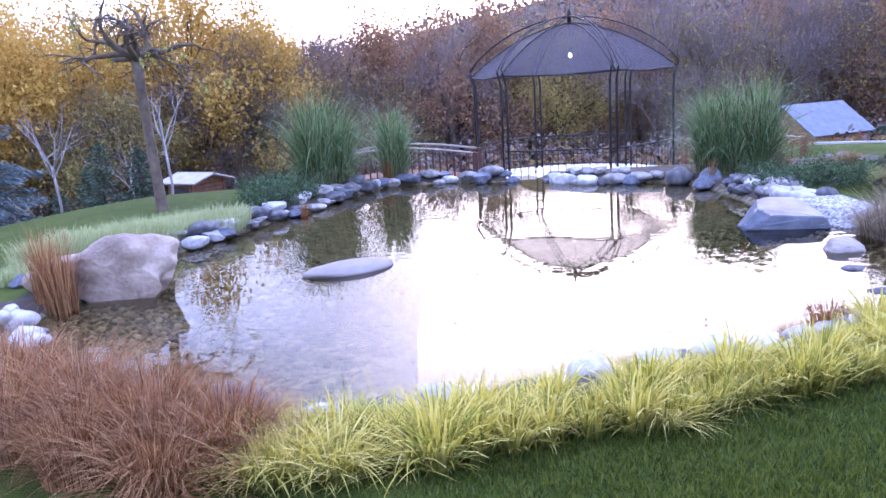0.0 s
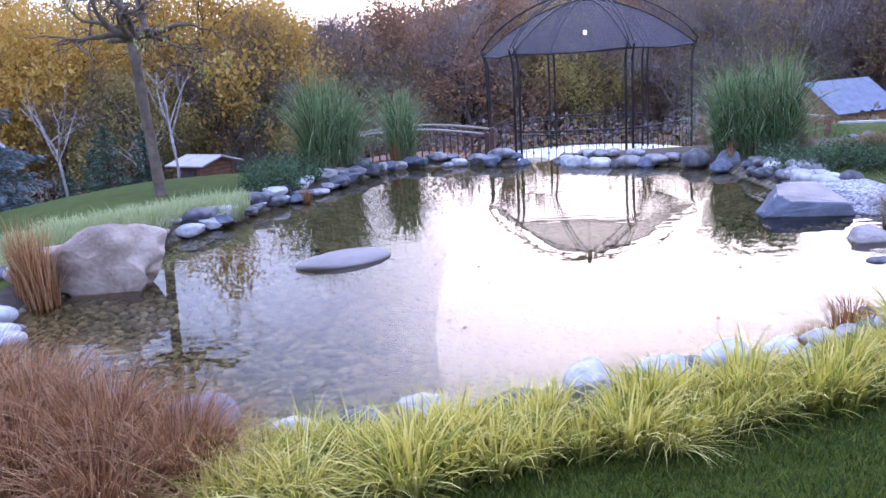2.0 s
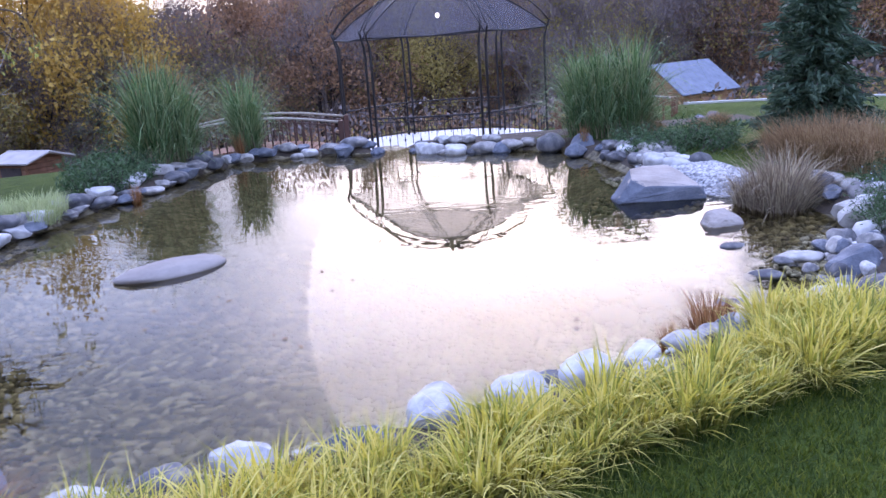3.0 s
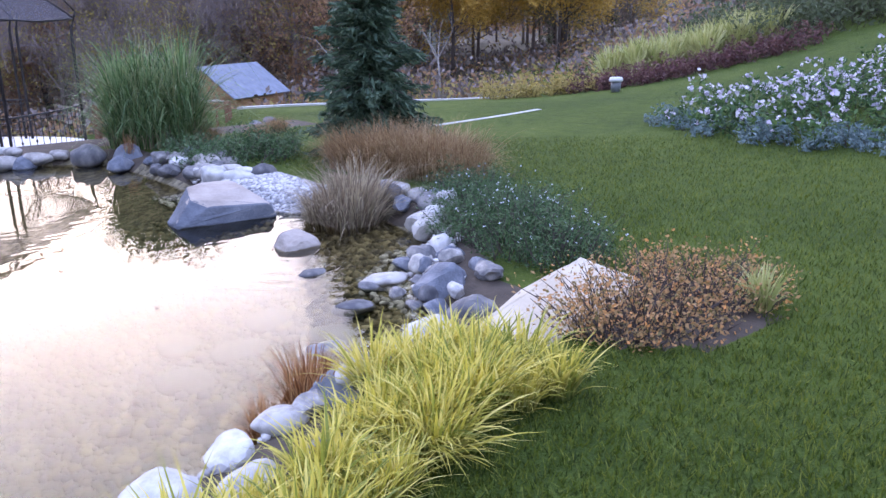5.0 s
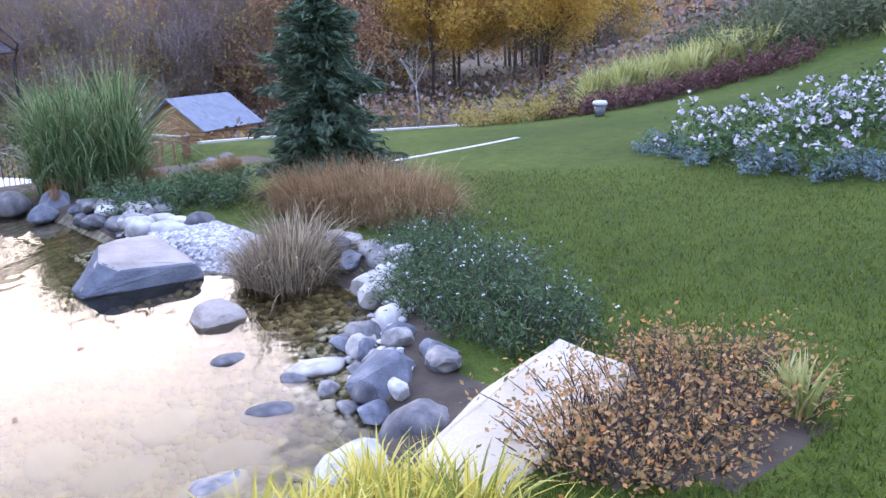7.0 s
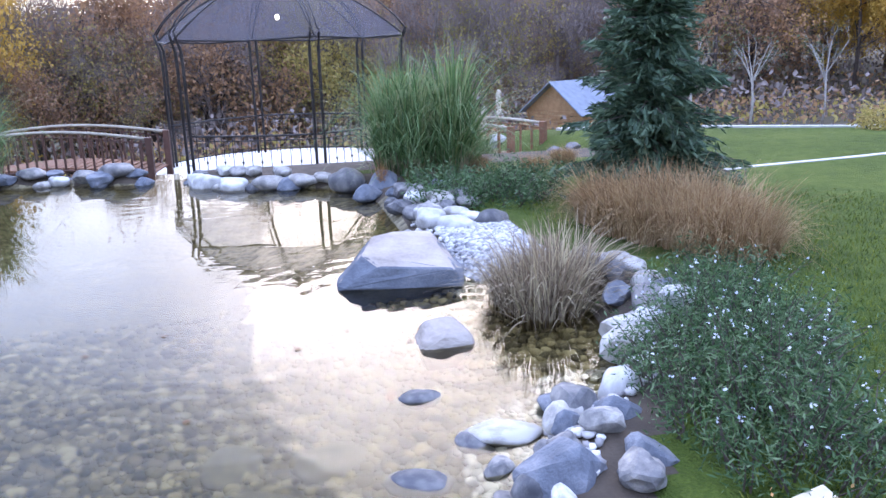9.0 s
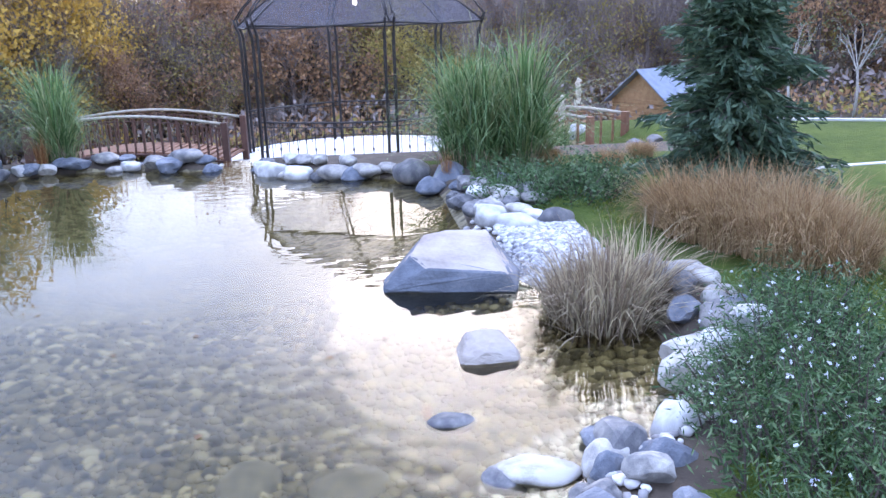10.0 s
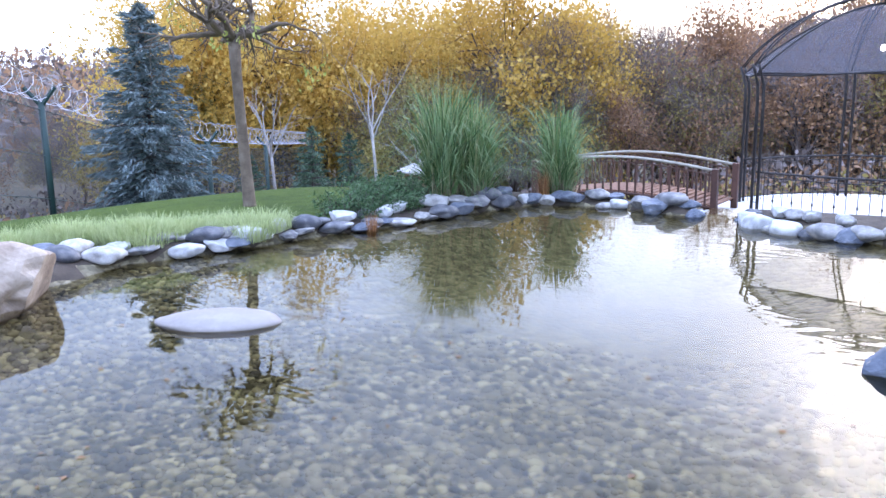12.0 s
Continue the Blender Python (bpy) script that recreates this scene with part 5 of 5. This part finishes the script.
def conifer(name, label, x, y, height, radius, material, r, tiers=26, z=None, lean=1.0, lift=-0.25, dense=1.0):
    t = thing(name, label, "tree", pose(x, y, (gz(x, y) if z is None else z) - 0.03, 0, 0, r.uniform(0, 360)))
    v, f = tube([(0, 0, 0), (0, 0, height * 0.5), (0, 0, height)], [radius * 0.07, radius * 0.05, 0.008], 7)
    mesh_ob("trunk", v, f, BARK_DARK, t, True)
    br_, cen, dirs = [], [], []
    for k in range(tiers):
        u = k / (tiers - 1)
        z0 = height * (0.03 + 0.95 * u)
        L = radius * (1 - u) ** 0.62 * (0.7 + 0.5 * r.uniform()) + 0.05
        m = max(int((9 - 4 * u) * dense), 4)
        a0 = r.uniform(0, 6.28)
        for j in range(m):
            a = a0 + 6.283 * j / m + r.normal(0, 0.15)
            l2 = L * r.uniform(0.55, 1.25)
            e = Vector((math.cos(a) * l2, math.sin(a) * l2, l2 * (lift + 0.5 * u) + r.normal(0, 0.03)))
            b = Vector((0, 0, z0))
            br_.append(tube([b, b + e * 0.5 + Vector((0, 0, 0.03)), b + e], [0.012, 0.008, 0.003], 3))
            for s in r.uniform(0.2, 1.05, int((24 + 85 * l2) * dense)):
                cen.append(b + e * s + Vector((r.normal(0, 0.12 * l2 * (1.2 - s) + 0.02), r.normal(0, 0.12 * l2 * (1.2 - s) + 0.02), -abs(r.normal(0, 0.05)))))
                dirs.append(e)
    v, f = gather(br_)
    tagged(mesh_ob("branch_work", v, f, BARK_DARK, t), kind="stuff")
    # needle sprays: slim drooping leaves turned along their branch
    n = len(cen)
    c = np.array([p[:] for p in cen])
    d = np.array([q.normalized()[:] for q in dirs]) + r.normal(0, 0.45, (n, 3)) + np.array([0, 0, -0.25])
    d /= np.linalg.norm(d, axis=1)[:, None]
    o = np.cross(d, r.normal(0, 1, (n, 3)))
    o /= np.linalg.norm(o, axis=1)[:, None]
    s = (0.036 + 0.022 * height / 2.5) * r.uniform(0.7, 1.5, n)[:, None]
    w = s * 0.20
    V = np.stack([c - d * s, c + o * w, c + d * s, c - o * w], 1).reshape(-1, 3)
    mesh_ob("needles", V, np.arange(4 * n).reshape(n, 4), material, t)
    return t


cr = np.random.default_rng(8)
conifer("spruce", "young dark green spruce standing on the lawn", 7.05, 11.15, 2.55, 0.8, SPRUCE, cr, 34, dense=1.55)
conifer("blue_spruce", "blue-grey spruce behind the lawn near the fence", -9.1, 15.0, 4.1, 1.2, SPRUCE_BLUE, cr, 32, dense=1.1)
for x, y, h, w in ((-7.3, 19.2, 2.1, 0.7), (-8.0, 18.7, 2.3, 0.75), (-8.8, 19.6, 2.2, 0.7), (-11.0, 22.5, 2.2, 0.7), (-12.5, 21.5, 2.4, 0.75)):
    conifer("small_conifer", "small dark conifer in the hedge beyond the lawn", x, y, h, w, SPRUCE, cr, 16, dense=0.8)


def sapling(x, y, h, r, material=BARK_PALE, leaf=None):
    t = thing("sapling", "thin pale bare sapling with forked branches", "tree", pose(x, y, gz(x, y) - 0.05), "saplings")
    v, f = tube([(0, 0, 0), (0.02 * h, 0, h * 0.25), (0.0, 0.0, h * 0.5)], [0.045, 0.035, 0.03], 6)
    mesh_ob("trunk", v, f, material, t, True)
    out, tips = [], []
    for k in range(6):
        a = r.uniform(0, 6.28)
        limb(r, (0, 0, h * r.uniform(0.4, 0.5)), (0.5 * math.cos(a), 0.5 * math.sin(a), 1.0), h * 0.34, 0.02, 2, out, tips, 0.14, 2, 0.0, 0.6, 4, 3)
    v, f = gather(out)
    tagged(mesh_ob("branch_work", v, f, material, t), kind="stuff")
    if leaf:
        v, f = leaves(tips, r, 0.09, 2, 0.08)
        mesh_ob("leaves", v, f, leaf, t)
    return t


sapling(-6.6, 19.1, 4.3, cr)
sapling(-9.0, 18.4, 4.0, cr)
sapling(-12.0, 30.0, 5.5, cr)
for x, y, h in ((14.5, 24.5, 3.0), (17.0, 25.5, 3.4), (20.5, 27.0, 3.6)):
    sapling(x, y, h, cr, BARK_PALE, LEAF_GREEN)


def sprays(centres, r, size, n_each, jitter, slim, rise):
    """Three-cornered leaves or thin twigs round the given points. Verts and faces."""
    c = np.repeat(np.asarray([p[:] for p in centres], float), n_each, 0)
    n = len(c)
    c = c + r.normal(0, 1, (n, 3)) * jitter
    d = r.normal(0, 1, (n, 3)) + np.array([0, 0, rise])
    d /= np.linalg.norm(d, axis=1)[:, None]
    o = np.cross(d, r.normal(0, 1, (n, 3)))
    o /= np.linalg.norm(o, axis=1)[:, None] + 1e-9
    s = size * r.uniform(0.6, 1.4, n)[:, None]
    v = np.stack([c - o * s * slim * 0.5, c + o * s * slim * 0.5, c + d * s], 1)
    return v.reshape(-1, 3).tolist(), np.arange(3 * n).reshape(n, 3).tolist()


def tree_kind(seed, height, material, label, leafiness, bark, crown=0.32, twiggy=5):
    """One forest tree: trunk, a fan of limbs and twigs, and leaf clumps with gaps."""
    r = np.random.default_rng(seed)
    t = thing("forest_tree", label, "tree", pose(0, 0, 0), "woodland trees")
    v, f = tube([(0, 0, -0.5), (r.normal(0, 0.1), r.normal(0, 0.1), height * 0.35), (r.normal(0, 0.2), r.normal(0, 0.2), height * 0.75)], [height * 0.016, height * 0.012, height * 0.006], 6)
    mesh_ob("trunk", v, f, bark, t, True)
    out, tips = [], []
    for k in range(13):
        u = r.uniform(0.14, 0.74)
        a = r.uniform(0, 6.28)
        limb(r, (0, 0, height * u), (math.cos(a), math.sin(a), r.uniform(0.5, 1.4)), height * crown * (1.1 - 0.6 * abs(u - 0.35)), height * 0.005, 2, out, tips, 0.2, 4, 0.0, 0.62, 3, 3)
    v, f = gather(out)
    tagged(mesh_ob("branch_work", v, f, bark, t), kind="stuff")
    if leafiness:
        pick = [p for p in tips if r.uniform() < min(leafiness, 1)]
        v, f = sprays(pick, r, 0.17 * height / 10, max(int(round(15 * leafiness)), 5), 0.045 * height, 0.75, 0.6)
        mesh_ob("crown", v, f, material, t)
    if leafiness < 0.7:
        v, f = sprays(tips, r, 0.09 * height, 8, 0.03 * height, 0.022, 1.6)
        tagged(mesh_ob("twig_work", v, f, TWIG_HAZE, t), kind="stuff")
    return t


KINDS = [
    (tree_kind(201, 11, LEAF_YELLOW, "tall tree with thick golden-yellow autumn leaves", 1.3, BARK_DARK), "y"),
    (tree_kind(202, 10, LEAF_OLIVE, "woodland tree with olive-brown autumn leaves", 1.2, BARK_DARK), "o"),
    (tree_kind(203, 10, LEAF_RUST, "woodland tree with thinning rust-brown leaves", 0.9, BARK_DARK), "r"),
    (tree_kind(204, 11, LEAF_RUST, "bare purplish-brown woodland tree full of twigs", 0.12, TWIG_HAZE), "b"),
    (tree_kind(205, 10, LEAF_RUST, "bare purplish-brown woodland tree full of twigs", 0.0, TWIG_HAZE), "b"),
    (tree_kind(206, 8, LEAF_GREEN, "grey-green leafy woodland tree", 1.2, BARK_DARK), "g"),
    (tree_kind(207, 9, LEAF_OLIVE, "woodland tree with thin olive leaves", 0.6, TWIG_HAZE), "o"),
    (tree_kind(208, 9, LEAF_YELLOW, "slim tree with pale golden leaves", 1.0, BARK_PALE), "y"),
]
_used = set()


def plant(kind, x, y, s, r):
    m = pose(x, y, float(land(np.array([x]), np.array([y]))[0]) - 0.1, 0, 0, r.uniform(0, 360)) @ Matrix.Diagonal((s, s, s * r.uniform(0.9, 1.12), 1))
    ob = KINDS[kind][0]
    if kind in _used:
        ob = copy_thing(ob, Matrix())
    _used.add(kind)
    ob.matrix_basis = m


fr = np.random.default_rng(77)
# woodland edge: bearing from the lawn (degrees, left positive), distance, kinds
for lo, hi, n, d0, d1, kinds, s0, s1 in (
        (62, 100, 14, 34, 60, (2, 3, 6, 4), 0.5, 0.72), (46, 64, 14, 44, 72, (3, 4, 2, 6), 0.42, 0.56), (18, 48, 48, 36, 56, (0, 1, 1, 7, 0, 6, 2), 0.7, 0.9), (10, 34, 20, 34, 48, (2, 3, 1, 6), 0.5, 0.7),
        (2, 22, 34, 36, 60, (3, 2, 4, 2, 6), 0.68, 0.9), (-12, 6, 34, 34, 60, (2, 4, 2, 6, 1), 0.66, 0.9), (-30, -10, 36, 36, 64, (3, 2, 4, 2, 6, 2), 0.66, 0.9),
        (-48, -28, 28, 42, 66, (3, 2, 2, 6, 5, 4), 0.6, 0.8), (-46, -36, 6, 38, 44, (0, 7, 0), 0.55, 0.68), (-58, -45, 12, 44, 64, (5, 4, 7, 3), 0.6, 0.8)):
    for k in range(n):
        b = radians(fr.uniform(lo, hi))
        d = fr.uniform(d0, d1)
        plant(int(fr.choice(kinds)), 3.5 - math.sin(b) * d, 3.5 + math.cos(b) * d, fr.uniform(s0, s1), fr)


def undergrowth():
    """Low brush at the foot of the woods and the wooded hillside behind, as one mass of leaves each."""
    r = np.random.default_rng(31)
    for name, label, mat, n, d0, d1, h, size in (("undergrowth", "tangled rust-brown undergrowth at the edge of the woods", LEAF_RUST, 16000, 26, 46, 1.6, 0.22),
                                                ("undergrowth", "tangled olive undergrowth at the edge of the woods", LEAF_OLIVE, 9000, 25, 46, 1.3, 0.22),
                                                ("undergrowth", "grey bare brush at the edge of the woods", TWIG_HAZE, 20000, 26, 50, 2.2, 0.26),
                                                ("far_woods", "rust and purple autumn woods on the far hillside", TWIG_HAZE, 26000, 70, 230, 7.0, 1.5),
                                                ("far_woods", "orange-brown autumn woods on the far hillside", LEAF_RUST, 22000, 70, 230, 7.0, 1.4)):
        b = np.radians(r.uniform(-62, 95, n))
        d = d0 + (d1 - d0) * r.uniform(0, 1, n) ** 0.8
        x, y = 3.5 - np.sin(b) * d, 3.5 + np.cos(b) * d
        hh = np.array([0.5 + 0.9 * noise.noise(Vector((p * 0.13, q * 0.13, d0))) for p, q in zip(x, y)])
        z = land(x, y) + h * np.clip(hh, 0.12, 1.4) * r.uniform(0, 1, n) ** 0.7
        keep = shore_distance(x, y) > 4
        v, f = leaves(np.stack([x, y, z], 1)[keep], r, size, 1, 0.1, 1.2, 0.5)
        tagged(mesh_ob(name, v, f, mat), label, "woods", kind="stuff")


undergrowth()


# ---- huts, fence and small things ----
def build_hut(name, label, x, y, z, w, l, wall_h, roof_h, rz, wall, roof, logs=True):
    h = thing(name, label, "hut", pose(x, y, z, 0, 0, rz))
    n = 8
    for sx in (-1, 1):
        for k in range(n):
            bm = bmesh.new()
            box(bm, 0.09, l, wall_h / n * 0.94, Matrix.Translation((sx * w / 2, 0, wall_h * (k + 0.5) / n)), 0.012)
            part("wall_board", bm, wall, h)
    for sy in (-1, 1):
        for k in range(n):
            bm = bmesh.new()
            box(bm, w - 0.1, 0.08, wall_h / n * 0.94, Matrix.Translation((0, sy * (l / 2 - 0.05), wall_h * (k + 0.5) / n)), 0.012)
            part("wall_board", bm, wall, h)
        bm = bmesh.new()
        vs = [bm.verts.new(p) for p in ((-w / 2, sy * (l / 2 - 0.02), wall_h), (w / 2, sy * (l / 2 - 0.02), wall_h), (0, sy * (l / 2 - 0.02), wall_h + roof_h),
                                        (-w / 2, sy * (l / 2 - 0.1), wall_h), (w / 2, sy * (l / 2 - 0.1), wall_h), (0, sy * (l / 2 - 0.1), wall_h + roof_h))]
        for q in ((0, 1, 2), (5, 4, 3), (0, 3, 4, 1), (1, 4, 5, 2), (2, 5, 3, 0)):
            bm.faces.new([vs[i] for i in q])
        part("gable", bm, wall, h)
    # solid dark panel whose colour stands for the shade inside an open doorway
    bm = bmesh.new()
    box(bm, 0.03, 0.7, wall_h * 0.8, Matrix.Translation((-w / 2 - 0.05, 0, wall_h * 0.42)), 0.005)
    part("door", bm, BARK_DARK, h, "dark panel standing for the shade in an open doorway")
    sl = math.hypot(w / 2, roof_h) + 0.25
    a = math.atan2(roof_h, w / 2)
    for s in (-1, 1):
        bm = bmesh.new()
        box(bm, sl, l + 0.5, 0.05, Matrix.Translation((s * (w / 4 + 0.08), 0, wall_h + roof_h / 2 - 0.03)) @ Matrix.Rotation(s * a, 4, "Y"), 0.01)
        part("roof_slope", bm, roof, h)


build_hut("garden_hut", "low brown wooden hut with a pale roof", -7.15, 22.8, -1.3, 1.15, 1.0, 0.95, 0.16, 60, WOOD, ROOF_PALE)
build_hut("log_hut", "orange log hut with a blue-grey sheet roof", 13.8, 31.0, -1.75, 2.6, 2.9, 1.15, 0.95, -62, WOOD_LOG, ROOF)


def strip(name, pts, w, h, material, label):
    pts = [Vector((x, y, gz(x, y) - 0.02)) for x, y in pts]
    V, F = [], []
    for k, p in enumerate(pts):
        d = (pts[min(k + 1, len(pts) - 1)] - pts[max(k - 1, 0)])
        s = Vector((-d.y, d.x, 0)).normalized() * w / 2
        for q in (p - s, p - s + Vector((0, 0, h)), p + s + Vector((0, 0, h)), p + s):
            V.append(tuple(q))
    for k in range(len(pts) - 1):
        for j in range(3):
            F.append((k * 4 + j, k * 4 + j + 1, k * 4 + j + 5, k * 4 + j + 4))
    F += [(0, 3, 2, 1), tuple(4 * (len(pts) - 1) + j for j in (0, 1, 2, 3))]
    tagged(mesh_ob(name, V, F, material), label, "kerb", kind="structure")


def fine(pts, step=0.5):
    out = []
    for a, b in zip(pts[:-1], pts[1:]):
        n = max(int(math.hypot(b[0] - a[0], b[1] - a[1]) / step), 1)
        out += [(a[0] + (b[0] - a[0]) * k / n, a[1] + (b[1] - a[1]) * k / n) for k in range(n)]
    return out + [pts[-1]]


strip("kerb", fine([(9.0, 19.6), (11.1, 20.1), (14.0, 19.4), (17.5, 19.9)]), 0.2, 0.07, KERB, "pale concrete path edge across the far lawn")
strip("kerb", fine([(8.3, 12.7), (9.4, 12.95), (10.8, 13.1), (11.6, 13.2), (12.3, 13.3)]), 0.11, 0.03, KERB, "pale narrow path edge in the lawn")
strip("kerb", fine([(16.0, 6.9), (18.5, 6.2), (21, 5.4)]), 0.25, 0.06, KERB, "pale narrow path edge in the lawn")


def build_lamp():
    x, y = 15.6, 14.2
    t = thing("bollard_lamp", "small grey bollard lamp with a pale cap on the lawn", "lamp", pose(x, y, gz(x, y)))
    v, f = tube([(0, 0, 0), (0, 0, 0.24)], [0.10, 0.12], 12)
    mesh_ob("body", v, f, PLASTIC, t, True)
    v, f = tube([(0, 0, 0.24), (0, 0, 0.28), (0, 0, 0.33)], [0.15, 0.16, 0.13], 12)
    mesh_ob("cap", v, f, PLASTIC_PALE, t, True)


build_lamp()


FENCE_MESH, _n, _l, _b = mat_new("dark_wire_mesh")
_b.inputs["Base Color"].default_value = (0.05, 0.055, 0.055, 1)
_b.inputs["Roughness"].default_value = 0.6
_t = _n.new("ShaderNodeBsdfTransparent")
_mx = _n.new("ShaderNodeMixShader")
_mx.inputs["Fac"].default_value = 0.5
_l.new(_b.outputs["BSDF"], _mx.inputs[1])
_l.new(_t.outputs["BSDF"], _mx.inputs[2])
_l.new(_mx.outputs["Shader"], _n["Material Output"].inputs["Surface"])


def build_fence():
    r = np.random.default_rng(12)
    posts = [(-8.6, 10.6, 2.5), (-9.9, 13.3, 1.95), (-11.0, 15.9, 1.36), (-11.3, 18.7, 0.85), (-13.6, 23.4, 0.4), (-18.1, 31.2, -0.2), (-25.9, 44.0, -1.2)]
    f_ = thing("security_fence", "dark green mesh fence topped with coiled razor wire", "fence", pose(-9.9, 13.3, 0))
    o = Vector((-9.9, 13.3, 0))
    for x, y, top in posts:
        base = float(land(np.array([x]), np.array([y]))[0]) - 0.3
        p = Vector((x, y, 0)) - o
        v, f = tube([p + Vector((0, 0, base)), p + Vector((0, 0, top - 0.3))], [0.06, 0.06], 8)
        mesh_ob("post", v, f, FENCE_GREEN, f_, True)
        for s in (-1, 1):
            v, f = tube([p + Vector((0, 0, top - 0.34)), p + Vector((0.16 * s, 0.2 * s, top))], [0.045, 0.04], 6)
            mesh_ob("post_arm", v, f, FENCE_GREEN, f_)
    for (x0, y0, t0), (x1, y1, t1) in zip(posts[:-1], posts[1:]):
        a, b = Vector((x0, y0, t0 - 0.05)) - o, Vector((x1, y1, t1 - 0.05)) - o
        L = (b - a).length
        d = (b - a).normalized()
        s = d.cross(Vector((0, 0, 1))).normalized()
        u2 = s.cross(d)
        turns = int(L / 0.28)
        pts = []
        for k in range(turns * 9):
            w = 2 * math.pi * k / 9
            rad = 0.24 + 0.03 * math.sin(k * 0.7)
            pts.append(a + d * (L * k / (turns * 9)) + s * math.cos(w) * rad + u2 * math.sin(w) * rad + d * 0.1 * math.sin(w * 0.5))
        v, f = tube(pts, [0.007] * len(pts), 3)
        mesh_ob("razor_wire", v, f, WIRE, f_)["label"] = "coiled grey razor wire"
        pv = [tuple(a - Vector((0, 0, 0.35))), tuple(b - Vector((0, 0, 0.35))), tuple(b - Vector((0, 0, 2.4))), tuple(a - Vector((0, 0, 2.4)))]
        mesh_ob("mesh_panel", pv, [(0, 1, 2, 3)], FENCE_MESH, f_)["label"] = "fine dark wire mesh"
        for h0 in (0.35, 1.2, 2.0):
            v, f = tube([a - Vector((0, 0, h0)), b - Vector((0, 0, h0))], [0.008, 0.008], 3)
            mesh_ob("fence_wire", v, f, FENCE_GREEN, f_)


build_fence()

# slope planting on the rising ground
for k in range(70):
    t = fr.uniform(0, 1)
    w = fr.uniform(0, 1)
    sword(17.6 + 3.8 * t + 2.4 * w, 16.6 - 3.2 * t + 1.6 * w, fr.uniform(1.0, 1.6))
for k in range(16):
    sword(20.5 + fr.uniform(0, 6), 10.5 + fr.uniform(-2.5, 1.5), fr.uniform(0.6, 0.9))
for k in range(6):
    t = k / 5
    shrub("heather_shrub", "dark maroon low heather shrub on the slope", "shrub", [(16.6 + 3.6 * t, 15.6 - 3.0 * t, 0.9, 0.6)], 0.55, 1500, LEAF_MAROON, hr, 0.11, n_twig=70, group="slope heathers")
for k in range(3):
    shrub("dry_shrub", "mixed brown-green low shrub at the end of the slope bed", "shrub", [(14.6 + 0.9 * k, 16.6 - 0.3 * k, 0.8, 0.6)], 0.5, 1200, LEAF_OLIVE, hr, 0.11, n_twig=60, group="slope shrubs")
for k in range(9):
    x, y = 22 + fr.uniform(0, 7), 15.5 + fr.uniform(-4, 4)
    shrub("slope_bush", "rounded olive-green bush on the upper slope", "bush", [(x, y, 1.3, 1.1)], 1.6, 1800, LEAF_GREEN, hr, 0.2, n_twig=80, group="slope bushes")


def lawn_blades():
    r = np.random.default_rng(90)
    n = 300000
    d = 1.0 + 11.0 * r.uniform(0, 1, n) ** 1.3
    b = np.radians(r.uniform(-112, 40, n))
    x, y = 1.6 - np.sin(b) * d + r.normal(0, 0.2, n), 1.6 + np.cos(b) * d + r.normal(0, 0.2, n)
    sd = shore_distance(x, y)
    keep = (sd > 0.85) & ((x > 3.9) | (y < 4.0 + 0.28 * x)) & (x < 13)
    keep &= ~((np.hypot(x - 5.05, y - 4.97) < 0.6)) & ~((sd < 1.3) & (y > 6.2))
    x, y = x[keep], y[keep]
    m = len(x)
    z = land(x, y)
    h = r.uniform(0.018, 0.05, m)
    a = r.uniform(0, 6.28, m)
    w = 0.0045
    lx, ly = r.normal(0, 0.02, m), r.normal(0, 0.02, m)
    V = np.stack([np.stack([x - np.cos(a) * w, y - np.sin(a) * w, z - 0.004], 1), np.stack([x + np.cos(a) * w, y + np.sin(a) * w, z - 0.004], 1), np.stack([x + lx, y + ly, z + h], 1)], 1).reshape(-1, 3)
    ob = mesh_ob("lawn_grass", V, np.arange(3 * m).reshape(m, 3), LAWN_BLADE)
    tagged(ob, "short mown green grass blades of the lawn", "grass", kind="stuff")


lawn_blades()
